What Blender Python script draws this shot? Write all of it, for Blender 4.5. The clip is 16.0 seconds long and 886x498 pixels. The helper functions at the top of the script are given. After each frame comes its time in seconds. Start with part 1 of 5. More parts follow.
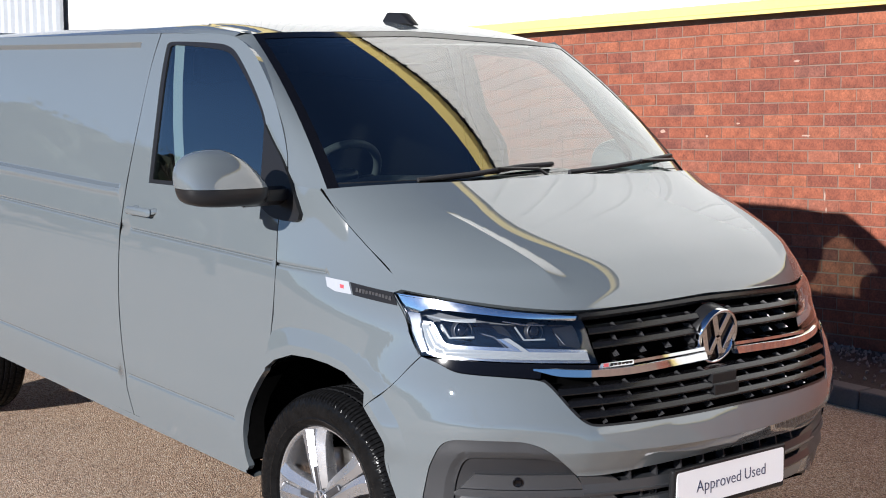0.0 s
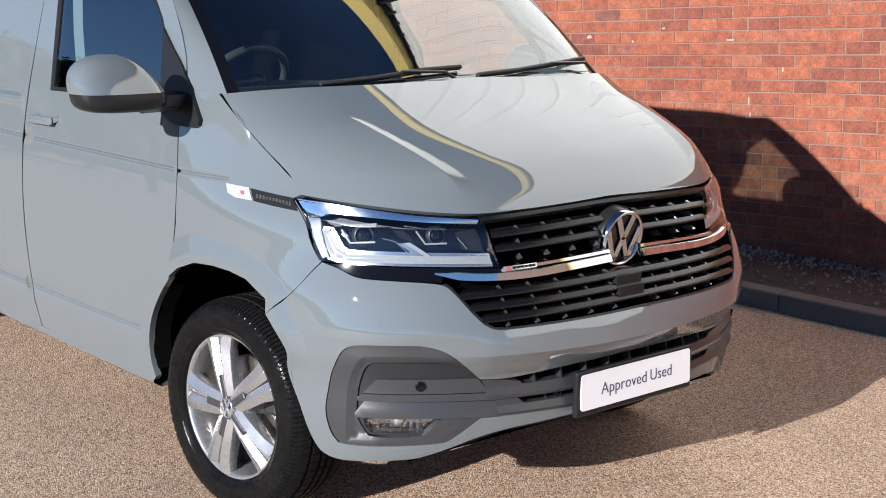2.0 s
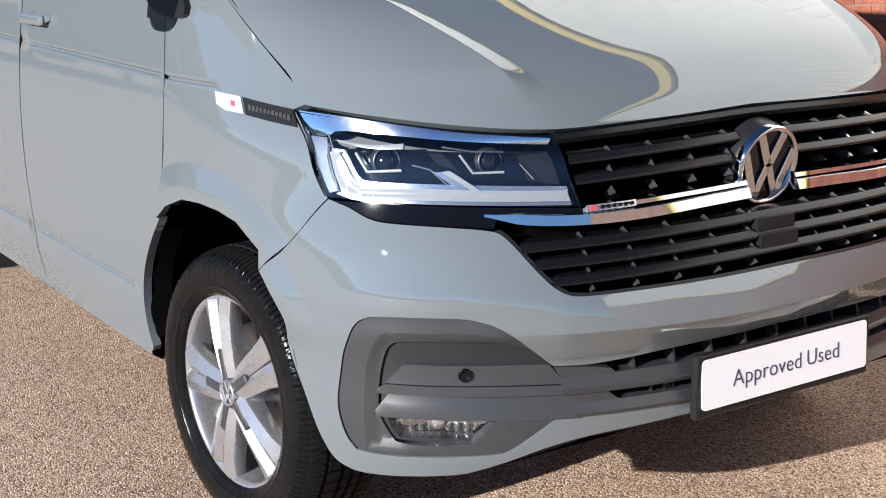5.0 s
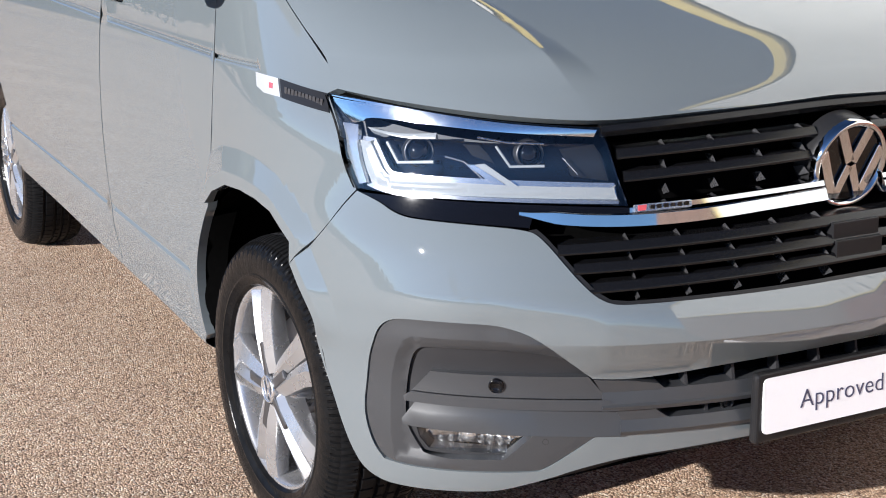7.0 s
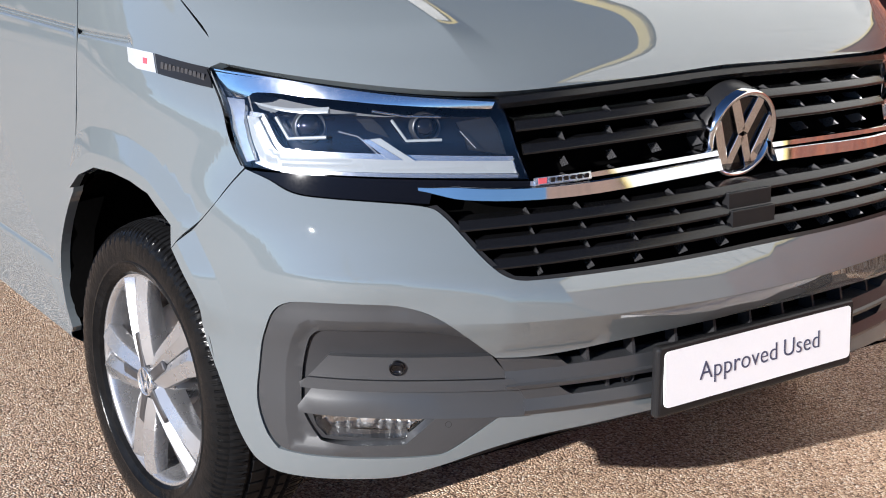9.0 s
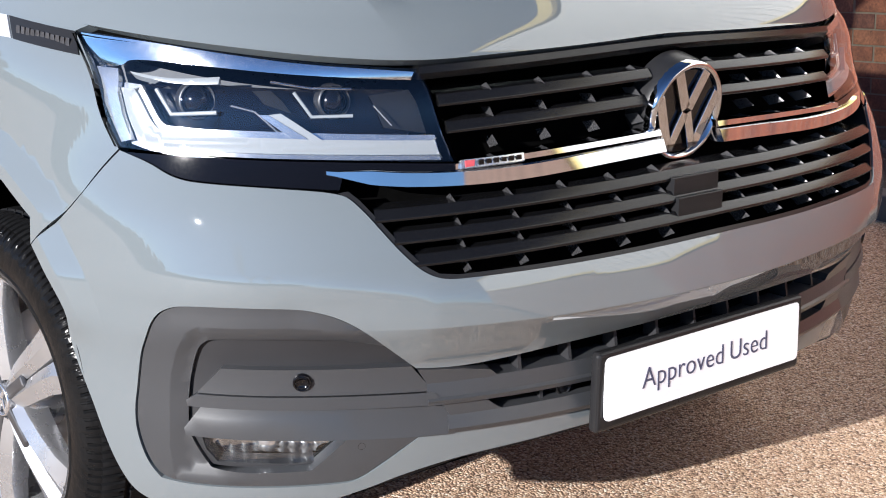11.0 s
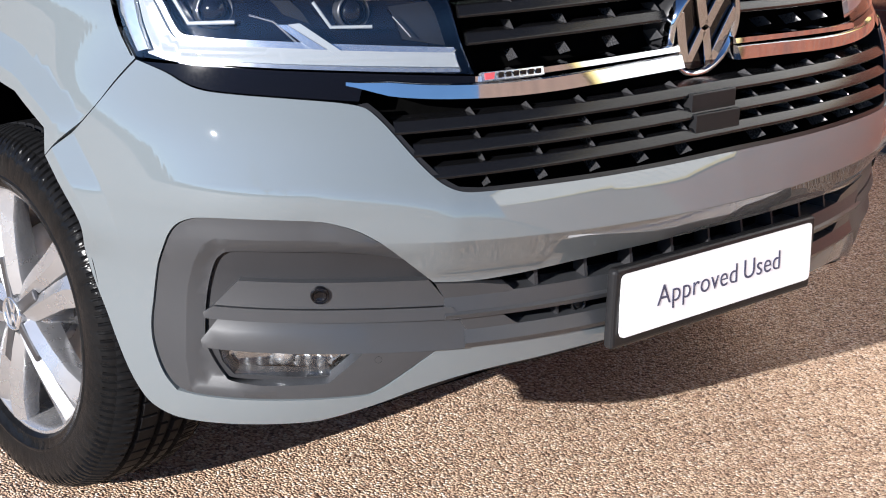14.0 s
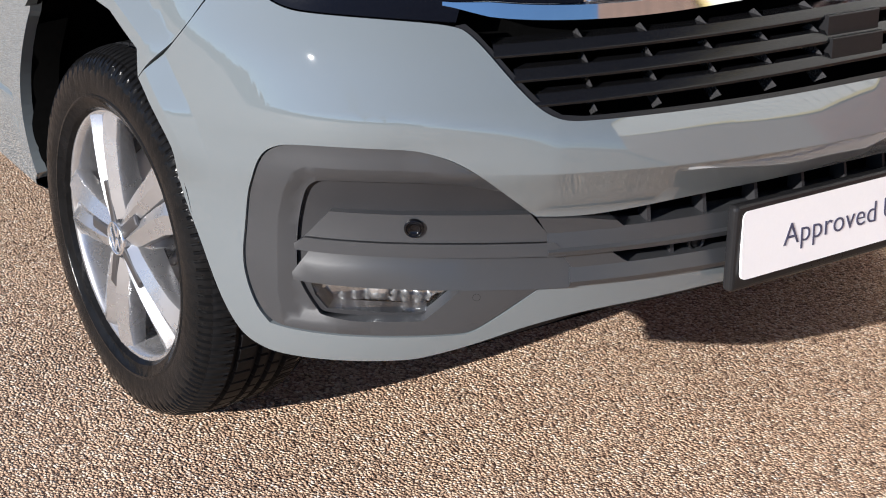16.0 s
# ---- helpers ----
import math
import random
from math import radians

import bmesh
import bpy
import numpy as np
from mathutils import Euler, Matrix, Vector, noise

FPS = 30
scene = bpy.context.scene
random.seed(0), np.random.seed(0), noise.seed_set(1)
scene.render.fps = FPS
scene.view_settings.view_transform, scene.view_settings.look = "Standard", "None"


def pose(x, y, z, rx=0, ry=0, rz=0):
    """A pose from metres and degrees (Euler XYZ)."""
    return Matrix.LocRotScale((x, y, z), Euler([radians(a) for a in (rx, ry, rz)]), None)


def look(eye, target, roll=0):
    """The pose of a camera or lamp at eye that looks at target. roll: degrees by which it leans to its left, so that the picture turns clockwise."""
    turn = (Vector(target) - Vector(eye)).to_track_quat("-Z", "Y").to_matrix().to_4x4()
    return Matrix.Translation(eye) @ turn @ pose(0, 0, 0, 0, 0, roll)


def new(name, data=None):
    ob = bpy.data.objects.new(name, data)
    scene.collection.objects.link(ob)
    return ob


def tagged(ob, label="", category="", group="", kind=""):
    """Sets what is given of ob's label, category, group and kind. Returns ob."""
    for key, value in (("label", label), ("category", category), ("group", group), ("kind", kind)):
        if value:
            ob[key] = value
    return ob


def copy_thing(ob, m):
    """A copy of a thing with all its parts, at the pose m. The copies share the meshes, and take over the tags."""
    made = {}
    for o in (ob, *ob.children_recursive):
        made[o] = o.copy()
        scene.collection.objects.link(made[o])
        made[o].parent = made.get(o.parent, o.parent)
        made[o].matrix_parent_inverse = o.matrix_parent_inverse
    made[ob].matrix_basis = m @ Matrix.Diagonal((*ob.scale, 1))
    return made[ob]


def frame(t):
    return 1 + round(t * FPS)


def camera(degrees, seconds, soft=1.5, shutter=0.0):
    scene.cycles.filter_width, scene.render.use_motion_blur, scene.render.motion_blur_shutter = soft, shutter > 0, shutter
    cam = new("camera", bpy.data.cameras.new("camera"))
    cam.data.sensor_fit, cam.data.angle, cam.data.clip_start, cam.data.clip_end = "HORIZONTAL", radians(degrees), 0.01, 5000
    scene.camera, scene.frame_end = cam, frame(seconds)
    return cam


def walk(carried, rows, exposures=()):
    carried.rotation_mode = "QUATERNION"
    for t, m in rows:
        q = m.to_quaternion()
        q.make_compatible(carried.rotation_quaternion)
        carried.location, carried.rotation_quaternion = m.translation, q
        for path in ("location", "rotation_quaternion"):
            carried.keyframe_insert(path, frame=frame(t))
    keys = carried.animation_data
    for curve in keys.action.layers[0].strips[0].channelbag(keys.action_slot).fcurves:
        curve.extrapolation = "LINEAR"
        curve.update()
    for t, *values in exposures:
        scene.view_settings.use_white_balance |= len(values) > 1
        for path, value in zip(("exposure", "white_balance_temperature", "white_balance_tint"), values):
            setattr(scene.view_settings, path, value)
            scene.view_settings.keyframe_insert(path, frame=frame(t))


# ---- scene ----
from mathutils.geometry import delaunay_2d_cdt

cam = camera(34.5, 16.0, 1.0)
PATH = [
    (0, (3.529, -3.472, 1.722), (2.022, -2.184, 1.458), 1.48),
    (0.5, (3.518, -3.502, 1.704), (2.041, -2.183, 1.42), 1.79),
    (1, (3.534, -3.48, 1.702), (2.074, -2.149, 1.39), 1.78),
    (1.5, (3.566, -3.428, 1.69), (2.119, -2.09, 1.348), 1.75),
    (2, (3.586, -3.344, 1.693), (2.144, -2.011, 1.31), 1.17),
    (2.5, (3.463, -3.214, 1.667), (2.018, -1.897, 1.249), 0.49),
    (3, (3.315, -3.018, 1.618), (1.842, -1.737, 1.18), -0.3),
    (3.2, (3.262, -3.004, 1.596), (1.797, -1.719, 1.146), -0.09),
    (5.3, (2.866, -2.178, 1.452), (1.238, -1.12, 0.972), -0.52),
    (5.5, (2.852, -2.106, 1.453), (1.209, -1.076, 0.968), -0.51),
    (6, (2.838, -1.995, 1.456), (1.155, -1.038, 0.956), -0.51),
    (6.5, (2.842, -1.96, 1.447), (1.129, -1.056, 0.946), -0.53),
    (7, (2.852, -1.955, 1.445), (1.13, -1.072, 0.939), -0.63),
    (7.5, (2.869, -1.971, 1.434), (1.155, -1.071, 0.929), -0.63),
    (8, (2.885, -2.012, 1.438), (1.199, -1.066, 0.929), -0.51),
    (8.5, (2.899, -2.065, 1.442), (1.252, -1.054, 0.927), -0.4),
    (9, (2.711, -2.026, 1.402), (1.118, -0.934, 0.88), -0.15),
    (9.5, (2.403, -1.867, 1.3), (0.858, -0.703, 0.793), 0.19),
    (9.7, (2.383, -1.859, 1.291), (0.848, -0.678, 0.79), 0.22),
    (11.8, (2.386, -1.931, 1.319), (0.939, -0.657, 0.788), 0.95),
    (12, (2.383, -1.939, 1.294), (0.939, -0.656, 0.775), 0.96),
    (12.5, (2.376, -1.945, 1.29), (0.941, -0.66, 0.75), 1.38),
    (13, (2.372, -1.946, 1.284), (0.936, -0.672, 0.721), 1.54),
    (13.5, (2.359, -1.952, 1.277), (0.926, -0.687, 0.69), 1.64),
    (14, (2.355, -1.931, 1.271), (0.913, -0.689, 0.658), 1.52),
    (14.5, (2.341, -1.889, 1.267), (0.886, -0.676, 0.626), 1.34),
    (15, (2.341, -1.849, 1.265), (0.854, -0.689, 0.599), 0.94),
    (15.5, (2.327, -1.81, 1.263), (0.806, -0.714, 0.567), 0.58),
    (16, (2.317, -1.766, 1.247), (0.761, -0.737, 0.526), 0.18),
]
walk(cam, [(t, look(eye, target, roll)) for t, eye, target, roll in PATH], exposures=[(0.0, 0.90, 6000, 10), (1.5, 1.07, 6030, 10), (3.0, 1.11, 6060, 10), (7.0, 1.24, 6050, 10), (9.0, 1.23, 6030, 10), (9.7, 1.32, 6020, 10), (13.0, 1.40, 6010, 10), (15.0, 1.37, 6080, 10), (16.0, 1.12, 6150, 10)])

# ---- sky, sun and exposure ----
TO_SUN = Vector((.195, -1.0, .302)).normalized()
world = bpy.data.worlds.new("sky")
scene.world = world
world.use_nodes = True
_n = world.node_tree
_sky = _n.nodes.new("ShaderNodeTexSky")
_sky.sky_type, _sky.sun_disc = "NISHITA", False
_sky.sun_elevation, _sky.sun_rotation = math.asin(TO_SUN.z), math.atan2(TO_SUN.x, TO_SUN.y)
_sky.altitude = 6000
_sky.air_density, _sky.dust_density, _sky.ozone_density = 1.0, 0.6, 3.0
_n.links.new(_sky.outputs[0], _n.nodes["Background"].inputs[0])
_n.nodes["Background"].inputs[1].default_value = 0.070
_sun = new("sun", bpy.data.lights.new("sun", "SUN"))
_sun.data.energy, _sun.data.angle, _sun.data.color = 5.0, radians(0.5), (1.0, .93, .85)
_sun.matrix_world = look(TO_SUN * 60, (0, 0, 0))


# ---- materials ----
def material(name, color, rough=0.5, metal=0.0, coat=0.0, ior=1.5):
    m = bpy.data.materials.new(name)
    m.use_nodes = True
    b = m.node_tree.nodes["Principled BSDF"]
    b.inputs["Base Color"].default_value = (*color, 1)
    b.inputs["Roughness"].default_value, b.inputs["Metallic"].default_value = rough, metal
    b.inputs["Coat Weight"].default_value, b.inputs["IOR"].default_value = coat, ior
    return m


def node(m, kind, inputs=(), operation=None):
    n = m.node_tree.nodes.new("ShaderNode" + kind)
    if operation:
        n.operation = operation
    for k, v in dict(inputs).items():
        if isinstance(v, bpy.types.NodeSocket):
            m.node_tree.links.new(v, n.inputs[k])
        else:
            n.inputs[k].default_value = v
    return n


def bsdf(m):
    return m.node_tree.nodes["Principled BSDF"]


def wire(m, socket, name):
    m.node_tree.links.new(socket, bsdf(m).inputs[name])


def noise_of(m, scale, detail=4.0, rough=0.6, vector=None):
    where = vector or node(m, "TexCoord").outputs["Object"]
    return node(m, "TexNoise", {"Vector": where, "Scale": scale, "Detail": detail, "Roughness": rough}).outputs["Fac"]


def ramp(m, fac, stops):
    r = node(m, "ValToRGB", {"Fac": fac})
    e = r.color_ramp.elements
    while len(e) < len(stops):
        e.new(0.5)
    for k, (p, c) in zip(e, stops):
        k.position, k.color = p, (*c, 1) if len(c) == 3 else c
    return r.outputs["Color"]


def bump(m, height, strength, distance):
    b = node(m, "Bump", {"Height": height, "Strength": strength, "Distance": distance})
    wire(m, b.outputs["Normal"], "Normal")
    return b


def grained(name, color, rough, vary=0.12, scale=60.0, relief=0.0, distance=0.002, metal=0.0, coat=0.0, ior=1.5, stain=3.0):
    """A plain surface with a fine grain and broad faint stains."""
    m = material(name, color, rough, metal, coat, ior)
    fine, broad = noise_of(m, scale), noise_of(m, stain, 3)
    both = node(m, "Math", {0: fine, 1: broad}, operation="ADD").outputs[0]
    lo, hi = [tuple(c * k for c in color) for k in (1 - vary, 1 + vary)]
    wire(m, ramp(m, node(m, "Math", {0: both, 1: 0.5}, operation="MULTIPLY").outputs[0], [(.35, lo), (.65, hi)]), "Base Color")
    r = node(m, "MapRange", {"Value": both, "From Min": .7, "From Max": 1.3, "To Min": rough * .85, "To Max": min(1, rough * 1.15)})
    wire(m, r.outputs[0], "Roughness")
    if relief:
        bump(m, fine, relief, distance)
    return m


PAINT = grained("grey_paint", (.110, .126, .135), .6, .02, 700, coat=1.0, ior=1.5, stain=1.2)
bsdf(PAINT).inputs["Specular IOR Level"].default_value = 0.0
bsdf(PAINT).inputs["Coat Roughness"].default_value = .018
bsdf(PAINT).inputs["Coat IOR"].default_value = 1.84
PLASTIC = grained("textured_black_plastic", (.022, .022, .024), .55, .15, 900, .25, .0006)
TRIM = grained("dark_grey_trim", (.034, .0357, .039), .33, .10, 900, .2, .0005)
SATIN = grained("satin_black_plastic", (.012, .012, .013), .32, .1, 400)
GLOSS = grained("gloss_black", (.003, .003, .004), .08, .1, 200)
SLATS = grained("grille_black", (.0050, .0051, .0058), .21, .1, 300)
# Grille black made lighter: the sun the fins catch is in this colour.
FINS = grained("grille_fin_lit", (.030, .030, .032), .28, .1, 300)
# Near-black without gloss: stands in for shade in openings, gaps and behind panels.
SHADOW = grained("shadow_black", (.002, .002, .002), .95, .2, 80)
CHROME = grained("polished_chrome", (.50, .51, .53), .06, .03, 30, metal=1.0)
RUBBER = grained("tyre_rubber", (.006, .006, .0063), .17, .4, 40, .45, .004, ior=1.25)
TREAD = grained("tread_rubber", (.0075, .0076, .0082), .5, .35, 70, .4, .002)
ALLOY = grained("silver_alloy", (.40, .40, .41), .27, .03, 20, metal=.75, coat=.6)
DARKMETAL = grained("dark_metal", (.09, .09, .095), .4, .2, 60, metal=.8)
DISC = grained("brake_disc_steel", (.42, .40, .38), .32, .12, 90, metal=1.0)
WHITE = grained("white_plate_acrylic", (.80, .80, .82), .25, .015, 200, coat=.4)
LAMPGREY = grained("lamp_grey_plastic", (.12, .125, .135), .3, .05, 80)
BEZEL = grained("bright_bezel_chrome", (.82, .83, .85), .11, .03, 60, metal=1.0)
LENSWHITE = grained("pale_lens_plastic", (.30, .31, .33), .18, .03, 80, coat=.6)
REFLECTOR = grained("lamp_reflector", (.42, .43, .45), .07, .05, 40, metal=1.0)
INK = material("navy_ink", (.05, .055, .10), .4)
RED = material("red_enamel", (.38, .06, .07), .25, coat=.6)
SILVER = grained("silver_trim", (.66, .67, .69), .22, .04, 90, metal=.9)
FABRIC = grained("charcoal_fabric", (.016, .016, .018), .9, .25, 300, .4, .001)
DASH = grained("dash_plastic", (.075, .077, .08), .6, .12, 500, .15, .0006)


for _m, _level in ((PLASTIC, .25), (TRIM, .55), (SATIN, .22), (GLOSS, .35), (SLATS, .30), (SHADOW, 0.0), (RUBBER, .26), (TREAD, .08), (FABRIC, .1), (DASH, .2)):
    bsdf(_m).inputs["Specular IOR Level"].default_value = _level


def glass(name, tint, ior=1.5, rough=0.0):
    m = bpy.data.materials.new(name)
    m.use_nodes = True
    t = m.node_tree
    t.nodes.clear()
    clear = node(m, "BsdfTransparent", {"Color": (*tint, 1)}).outputs[0]
    shine = node(m, "BsdfGlossy", {"Color": (1, 1, 1, 1), "Roughness": rough}).outputs[0]
    base = ((ior - 1) / (ior + 1)) ** 2
    graze = node(m, "Math", {0: node(m, "LayerWeight", {"Blend": .5}).outputs["Facing"], 1: 5.0}, operation="POWER").outputs[0]
    fres = node(m, "Math", {0: graze, 1: 1 - base, 2: base}, operation="MULTIPLY_ADD").outputs[0]
    mix = node(m, "MixShader", {0: fres, 1: clear, 2: shine}).outputs[0]
    node(m, "OutputMaterial", {"Surface": mix})
    return m


SCREEN = glass("windscreen_glass", (.62, .70, .68), 2.4)
SIDEGLASS = glass("side_window_glass", (.60, .70, .67), 2.5)
LENS = glass("clear_lens", (.92, .94, .95), 1.75)


def glowing(name, color, strength):
    m = material(name, color, .3)
    bsdf(m).inputs["Emission Color"].default_value = (*color, 1)
    bsdf(m).inputs["Emission Strength"].default_value = strength
    return m


LED = glowing("daytime_led", (.21, .225, .24), .08)


def mixed(m, a, b, fac=1.0, how="MULTIPLY"):
    n = m.node_tree.nodes.new("ShaderNodeMix")
    n.data_type, n.blend_type = "RGBA", how
    for k, v in ((0, fac), (6, a), (7, b)):
        if isinstance(v, bpy.types.NodeSocket):
            m.node_tree.links.new(v, n.inputs[k])
        else:
            n.inputs[k].default_value = v
    return n.outputs[2]


def make_asphalt():
    m = material("coarse_asphalt", (.1, .09, .08), .85)
    where = node(m, "TexCoord").outputs["Object"]
    warp = node(m, "TexNoise", {"Vector": where, "Scale": 90.0, "Detail": 2.0}).outputs["Color"]
    bent = node(m, "VectorMath", {0: where, 1: node(m, "VectorMath", {0: warp, "Scale": .006}, operation="SCALE").outputs[0]}, operation="ADD").outputs[0]
    stones = node(m, "TexVoronoi", {"Vector": bent, "Scale": 165.0})
    tone = node(m, "SeparateColor", {"Color": stones.outputs["Color"]}).outputs[0]
    colours = ramp(m, tone, [(0, (.18, .112, .074)), (.25, (.47, .310, .206)), (.55, (.60, .418, .284)), (.8, (.70, .535, .388)), (1, (.80, .70, .59))])
    # Darker between the stones: the shade of the pits put into the colour.
    gap = ramp(m, stones.outputs["Distance"], [(.50, (1, 1, 1)), (.86, (.26, .20, .17))])
    broad = ramp(m, noise_of(m, 1.1, 5, .6, where), [(.3, (.88, .87, .86)), (.7, (1.08, 1.07, 1.05))])
    wire(m, mixed(m, mixed(m, colours, gap), broad), "Base Color")
    height = node(m, "Math", {0: 1.0, 1: stones.outputs["Distance"]}, operation="SUBTRACT").outputs[0]
    uneven = node(m, "Math", {0: height, 1: tone}, operation="ADD").outputs[0]
    bump(m, uneven, 1.0, .0070)
    return m


def make_brick():
    m = material("red_brick", (.3, .1, .06), .8)
    own = node(m, "ObjectInfo").outputs["Random"]
    piece = node(m, "NewGeometry").outputs["Random Per Island"]
    pick = node(m, "Math", {0: node(m, "Math", {0: own, 1: piece}, operation="ADD").outputs[0]}, operation="FRACT").outputs[0]
    base = ramp(m, pick, [(0, (.146, .044, .029)), (.12, (.184, .053, .030)), (.35, (.211, .061, .032)), (.6, (.234, .068, .034)), (.8, (.260, .082, .040)), (.93, (.238, .081, .048)), (1, (.155, .058, .041))])
    where = node(m, "NewGeometry").outputs["Position"]
    drag = node(m, "Mapping", {"Vector": where, "Scale": (1, 1, .8)}).outputs[0]
    fine = noise_of(m, 95, 7, .8, drag)
    broad = noise_of(m, 14, 4, .6, where)
    tint = ramp(m, fine, [(.34, (.50, .48, .48)), (.60, (1.2, 1.2, 1.2))])
    wear = ramp(m, broad, [(.32, (.70, .66, .66)), (.68, (1.16, 1.17, 1.16))])
    wire(m, mixed(m, mixed(m, base, tint), wear), "Base Color")
    bump(m, fine, .5, .004)
    return m


ASPHALT = make_asphalt()
BRICK = make_brick()
MORTAR = grained("mortar", (.175, .115, .088), .95, .35, 160, .5, .003, stain=1.4)
SPLASH = grained("pale_mortar_splash", (.36, .24, .185), .95, .2, 120, .4, .002)
LEAFCORE = grained("crown_core", (.022, .032, .012), .9, .4, 3)
STONE = grained("kerb_concrete", (.11, .103, .098), .9, .25, 90, .5, .003)
SOIL = grained("gravel_soil", (.038, .033, .029), .95, .6, 70, .9, .01)
CLAD = grained("white_cladding", (.70, .70, .66), .45, .05, 40, coat=.2)
YELLOW = grained("yellow_flashing", (.66, .52, .17), .4, .05, 30, coat=.2)
GREYCLAD = grained("grey_cladding", (.36, .38, .40), .45, .06, 30)
BARK = grained("bark", (.10, .075, .055), .95, .4, 20, .8, .02)
LEAF = grained("leaf", (.045, .065, .022), .7, .4, 3)
PEBBLE = grained("pebble", (.20, .17, .15), .9, .5, 25)


# ---- the body's form: plan outline, centre profile and side profile ----
def curve(nodes):
    """A natural cubic through nodes (t, value), straight beyond its ends."""
    t, v = np.array(nodes, float).T
    h = np.diff(t)
    n = len(t)
    a, b = np.eye(n), np.zeros(n)
    for i in range(1, n - 1):
        a[i, i - 1:i + 2] = h[i - 1], 2 * (h[i - 1] + h[i]), h[i]
        b[i] = 6 * ((v[i + 1] - v[i]) / h[i] - (v[i] - v[i - 1]) / h[i - 1])
    m = np.linalg.solve(a, b)

    def at(x):
        x = np.asarray(x, float)
        i = np.clip(np.searchsorted(t, x) - 1, 0, n - 2)
        c = np.clip(x, t[0], t[-1])
        p, q = (t[i + 1] - c) / h[i], (c - t[i]) / h[i]
        y = p * v[i] + q * v[i + 1] + ((p ** 3 - p) * m[i] + (q ** 3 - q) * m[i + 1]) * h[i] ** 2 / 6
        first = (v[1] - v[0]) / h[0] - h[0] * (2 * m[0] + m[1]) / 6
        last = (v[-1] - v[-2]) / h[-1] + h[-1] * (2 * m[-1] + m[-2]) / 6
        return y + np.minimum(x - t[0], 0) * first + np.maximum(x - t[-1], 0) * last
    return at


PLAN = np.array([(0, 0), (.006, .13), (.024, .26), (.052, .38), (.095, .50), (.160, .63), (.225, .73),
                 (.31, .82), (.42, .89), (.56, .932), (.74, .950), (.95, .952)])
ARC = np.r_[0, np.cumsum(np.hypot(*np.diff(PLAN, axis=0).T))]
plan_d = curve(np.c_[ARC, PLAN[:, 0]])
plan_y = curve(np.c_[ARC, PLAN[:, 1]])
SOFT = [(.20, .755), (.26, .80), (.35, .832), (.45, .840), (.53, .842), (.565, .858), (.606, .890), (.64, .888), (.67, .880), (.70, .868)]
LOW = curve(SOFT[:4] + [(.53, .847), (.568, .867), (.606, .893)])
HIGH = curve([(.606, .893), (.64, .889), (.67, .882), (.70, .870), (.78, .838), (.84, .805)])
nose = curve(SOFT + [
              (.78, .838), (.84, .805), (.90, .785), (.975, .76), (1.03, .70), (1.17, .59), (1.30, .54), (1.50, .45)])
half = curve([(.20, .90), (.30, .925), (.42, .94), (.55, .950), (.75, .952), (.95, .94), (1.07, .925), (1.24, .90),
              (1.50, .857), (1.72, .815), (1.82, .785)])


def skin(s, z, out=0.0):
    """The body's outside at the arc s from the middle of the nose (right side positive) and the height z."""
    side = np.where(s < 0, 1.0, -1.0)
    a = np.abs(s)
    past = np.maximum(a - ARC[-1], 0)
    x = nose(z) - plan_d(np.minimum(a, ARC[-1])) - past
    crisp = np.where(z < .606, LOW(z), HIGH(z)) - nose(z) + .012 * np.clip(1 - np.abs(z - .606) / .06, 0, 1) * np.clip((.52 - a) / .40, 0, 1)
    x = x + crisp * np.clip((z - .535) / .02, 0, 1) * np.clip((.70 - z) / .02, 0, 1) * np.clip((.66 - a) / .12, 0, 1)
    x = x - .024 * np.exp(-((z - .615) / .045) ** 2) * np.clip((a - .55) / .2, 0, 1) * np.clip((1.15 - a) / .1, 0, 1)
    y = plan_y(np.minimum(a, ARC[-1])) * half(z) / .952
    return np.stack([x, side * y, z + 0 * x], -1)


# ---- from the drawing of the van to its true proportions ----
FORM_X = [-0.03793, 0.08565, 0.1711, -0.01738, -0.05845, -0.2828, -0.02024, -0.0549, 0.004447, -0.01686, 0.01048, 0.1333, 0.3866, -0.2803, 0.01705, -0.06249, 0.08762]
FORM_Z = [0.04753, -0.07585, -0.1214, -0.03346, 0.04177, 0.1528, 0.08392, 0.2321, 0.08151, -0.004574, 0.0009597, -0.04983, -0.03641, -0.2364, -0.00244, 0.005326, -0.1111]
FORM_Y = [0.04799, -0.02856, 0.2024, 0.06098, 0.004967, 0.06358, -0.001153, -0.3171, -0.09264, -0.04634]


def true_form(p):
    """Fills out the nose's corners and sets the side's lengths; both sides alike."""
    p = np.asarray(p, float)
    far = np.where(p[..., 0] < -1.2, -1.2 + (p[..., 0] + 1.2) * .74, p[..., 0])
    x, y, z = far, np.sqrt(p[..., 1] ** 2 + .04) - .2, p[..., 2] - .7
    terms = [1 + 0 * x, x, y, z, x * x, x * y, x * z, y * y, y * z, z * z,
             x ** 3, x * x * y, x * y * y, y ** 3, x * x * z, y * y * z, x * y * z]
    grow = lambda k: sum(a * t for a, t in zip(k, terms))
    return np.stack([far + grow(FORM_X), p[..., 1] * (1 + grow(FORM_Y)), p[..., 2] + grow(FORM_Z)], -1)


# ---- mesh helpers ----
def thing(name, label, category, group="", kind="", at=None):
    ob = new(name)
    if at is not None:
        ob.matrix_world = at
    return tagged(ob, label, category, group, kind)


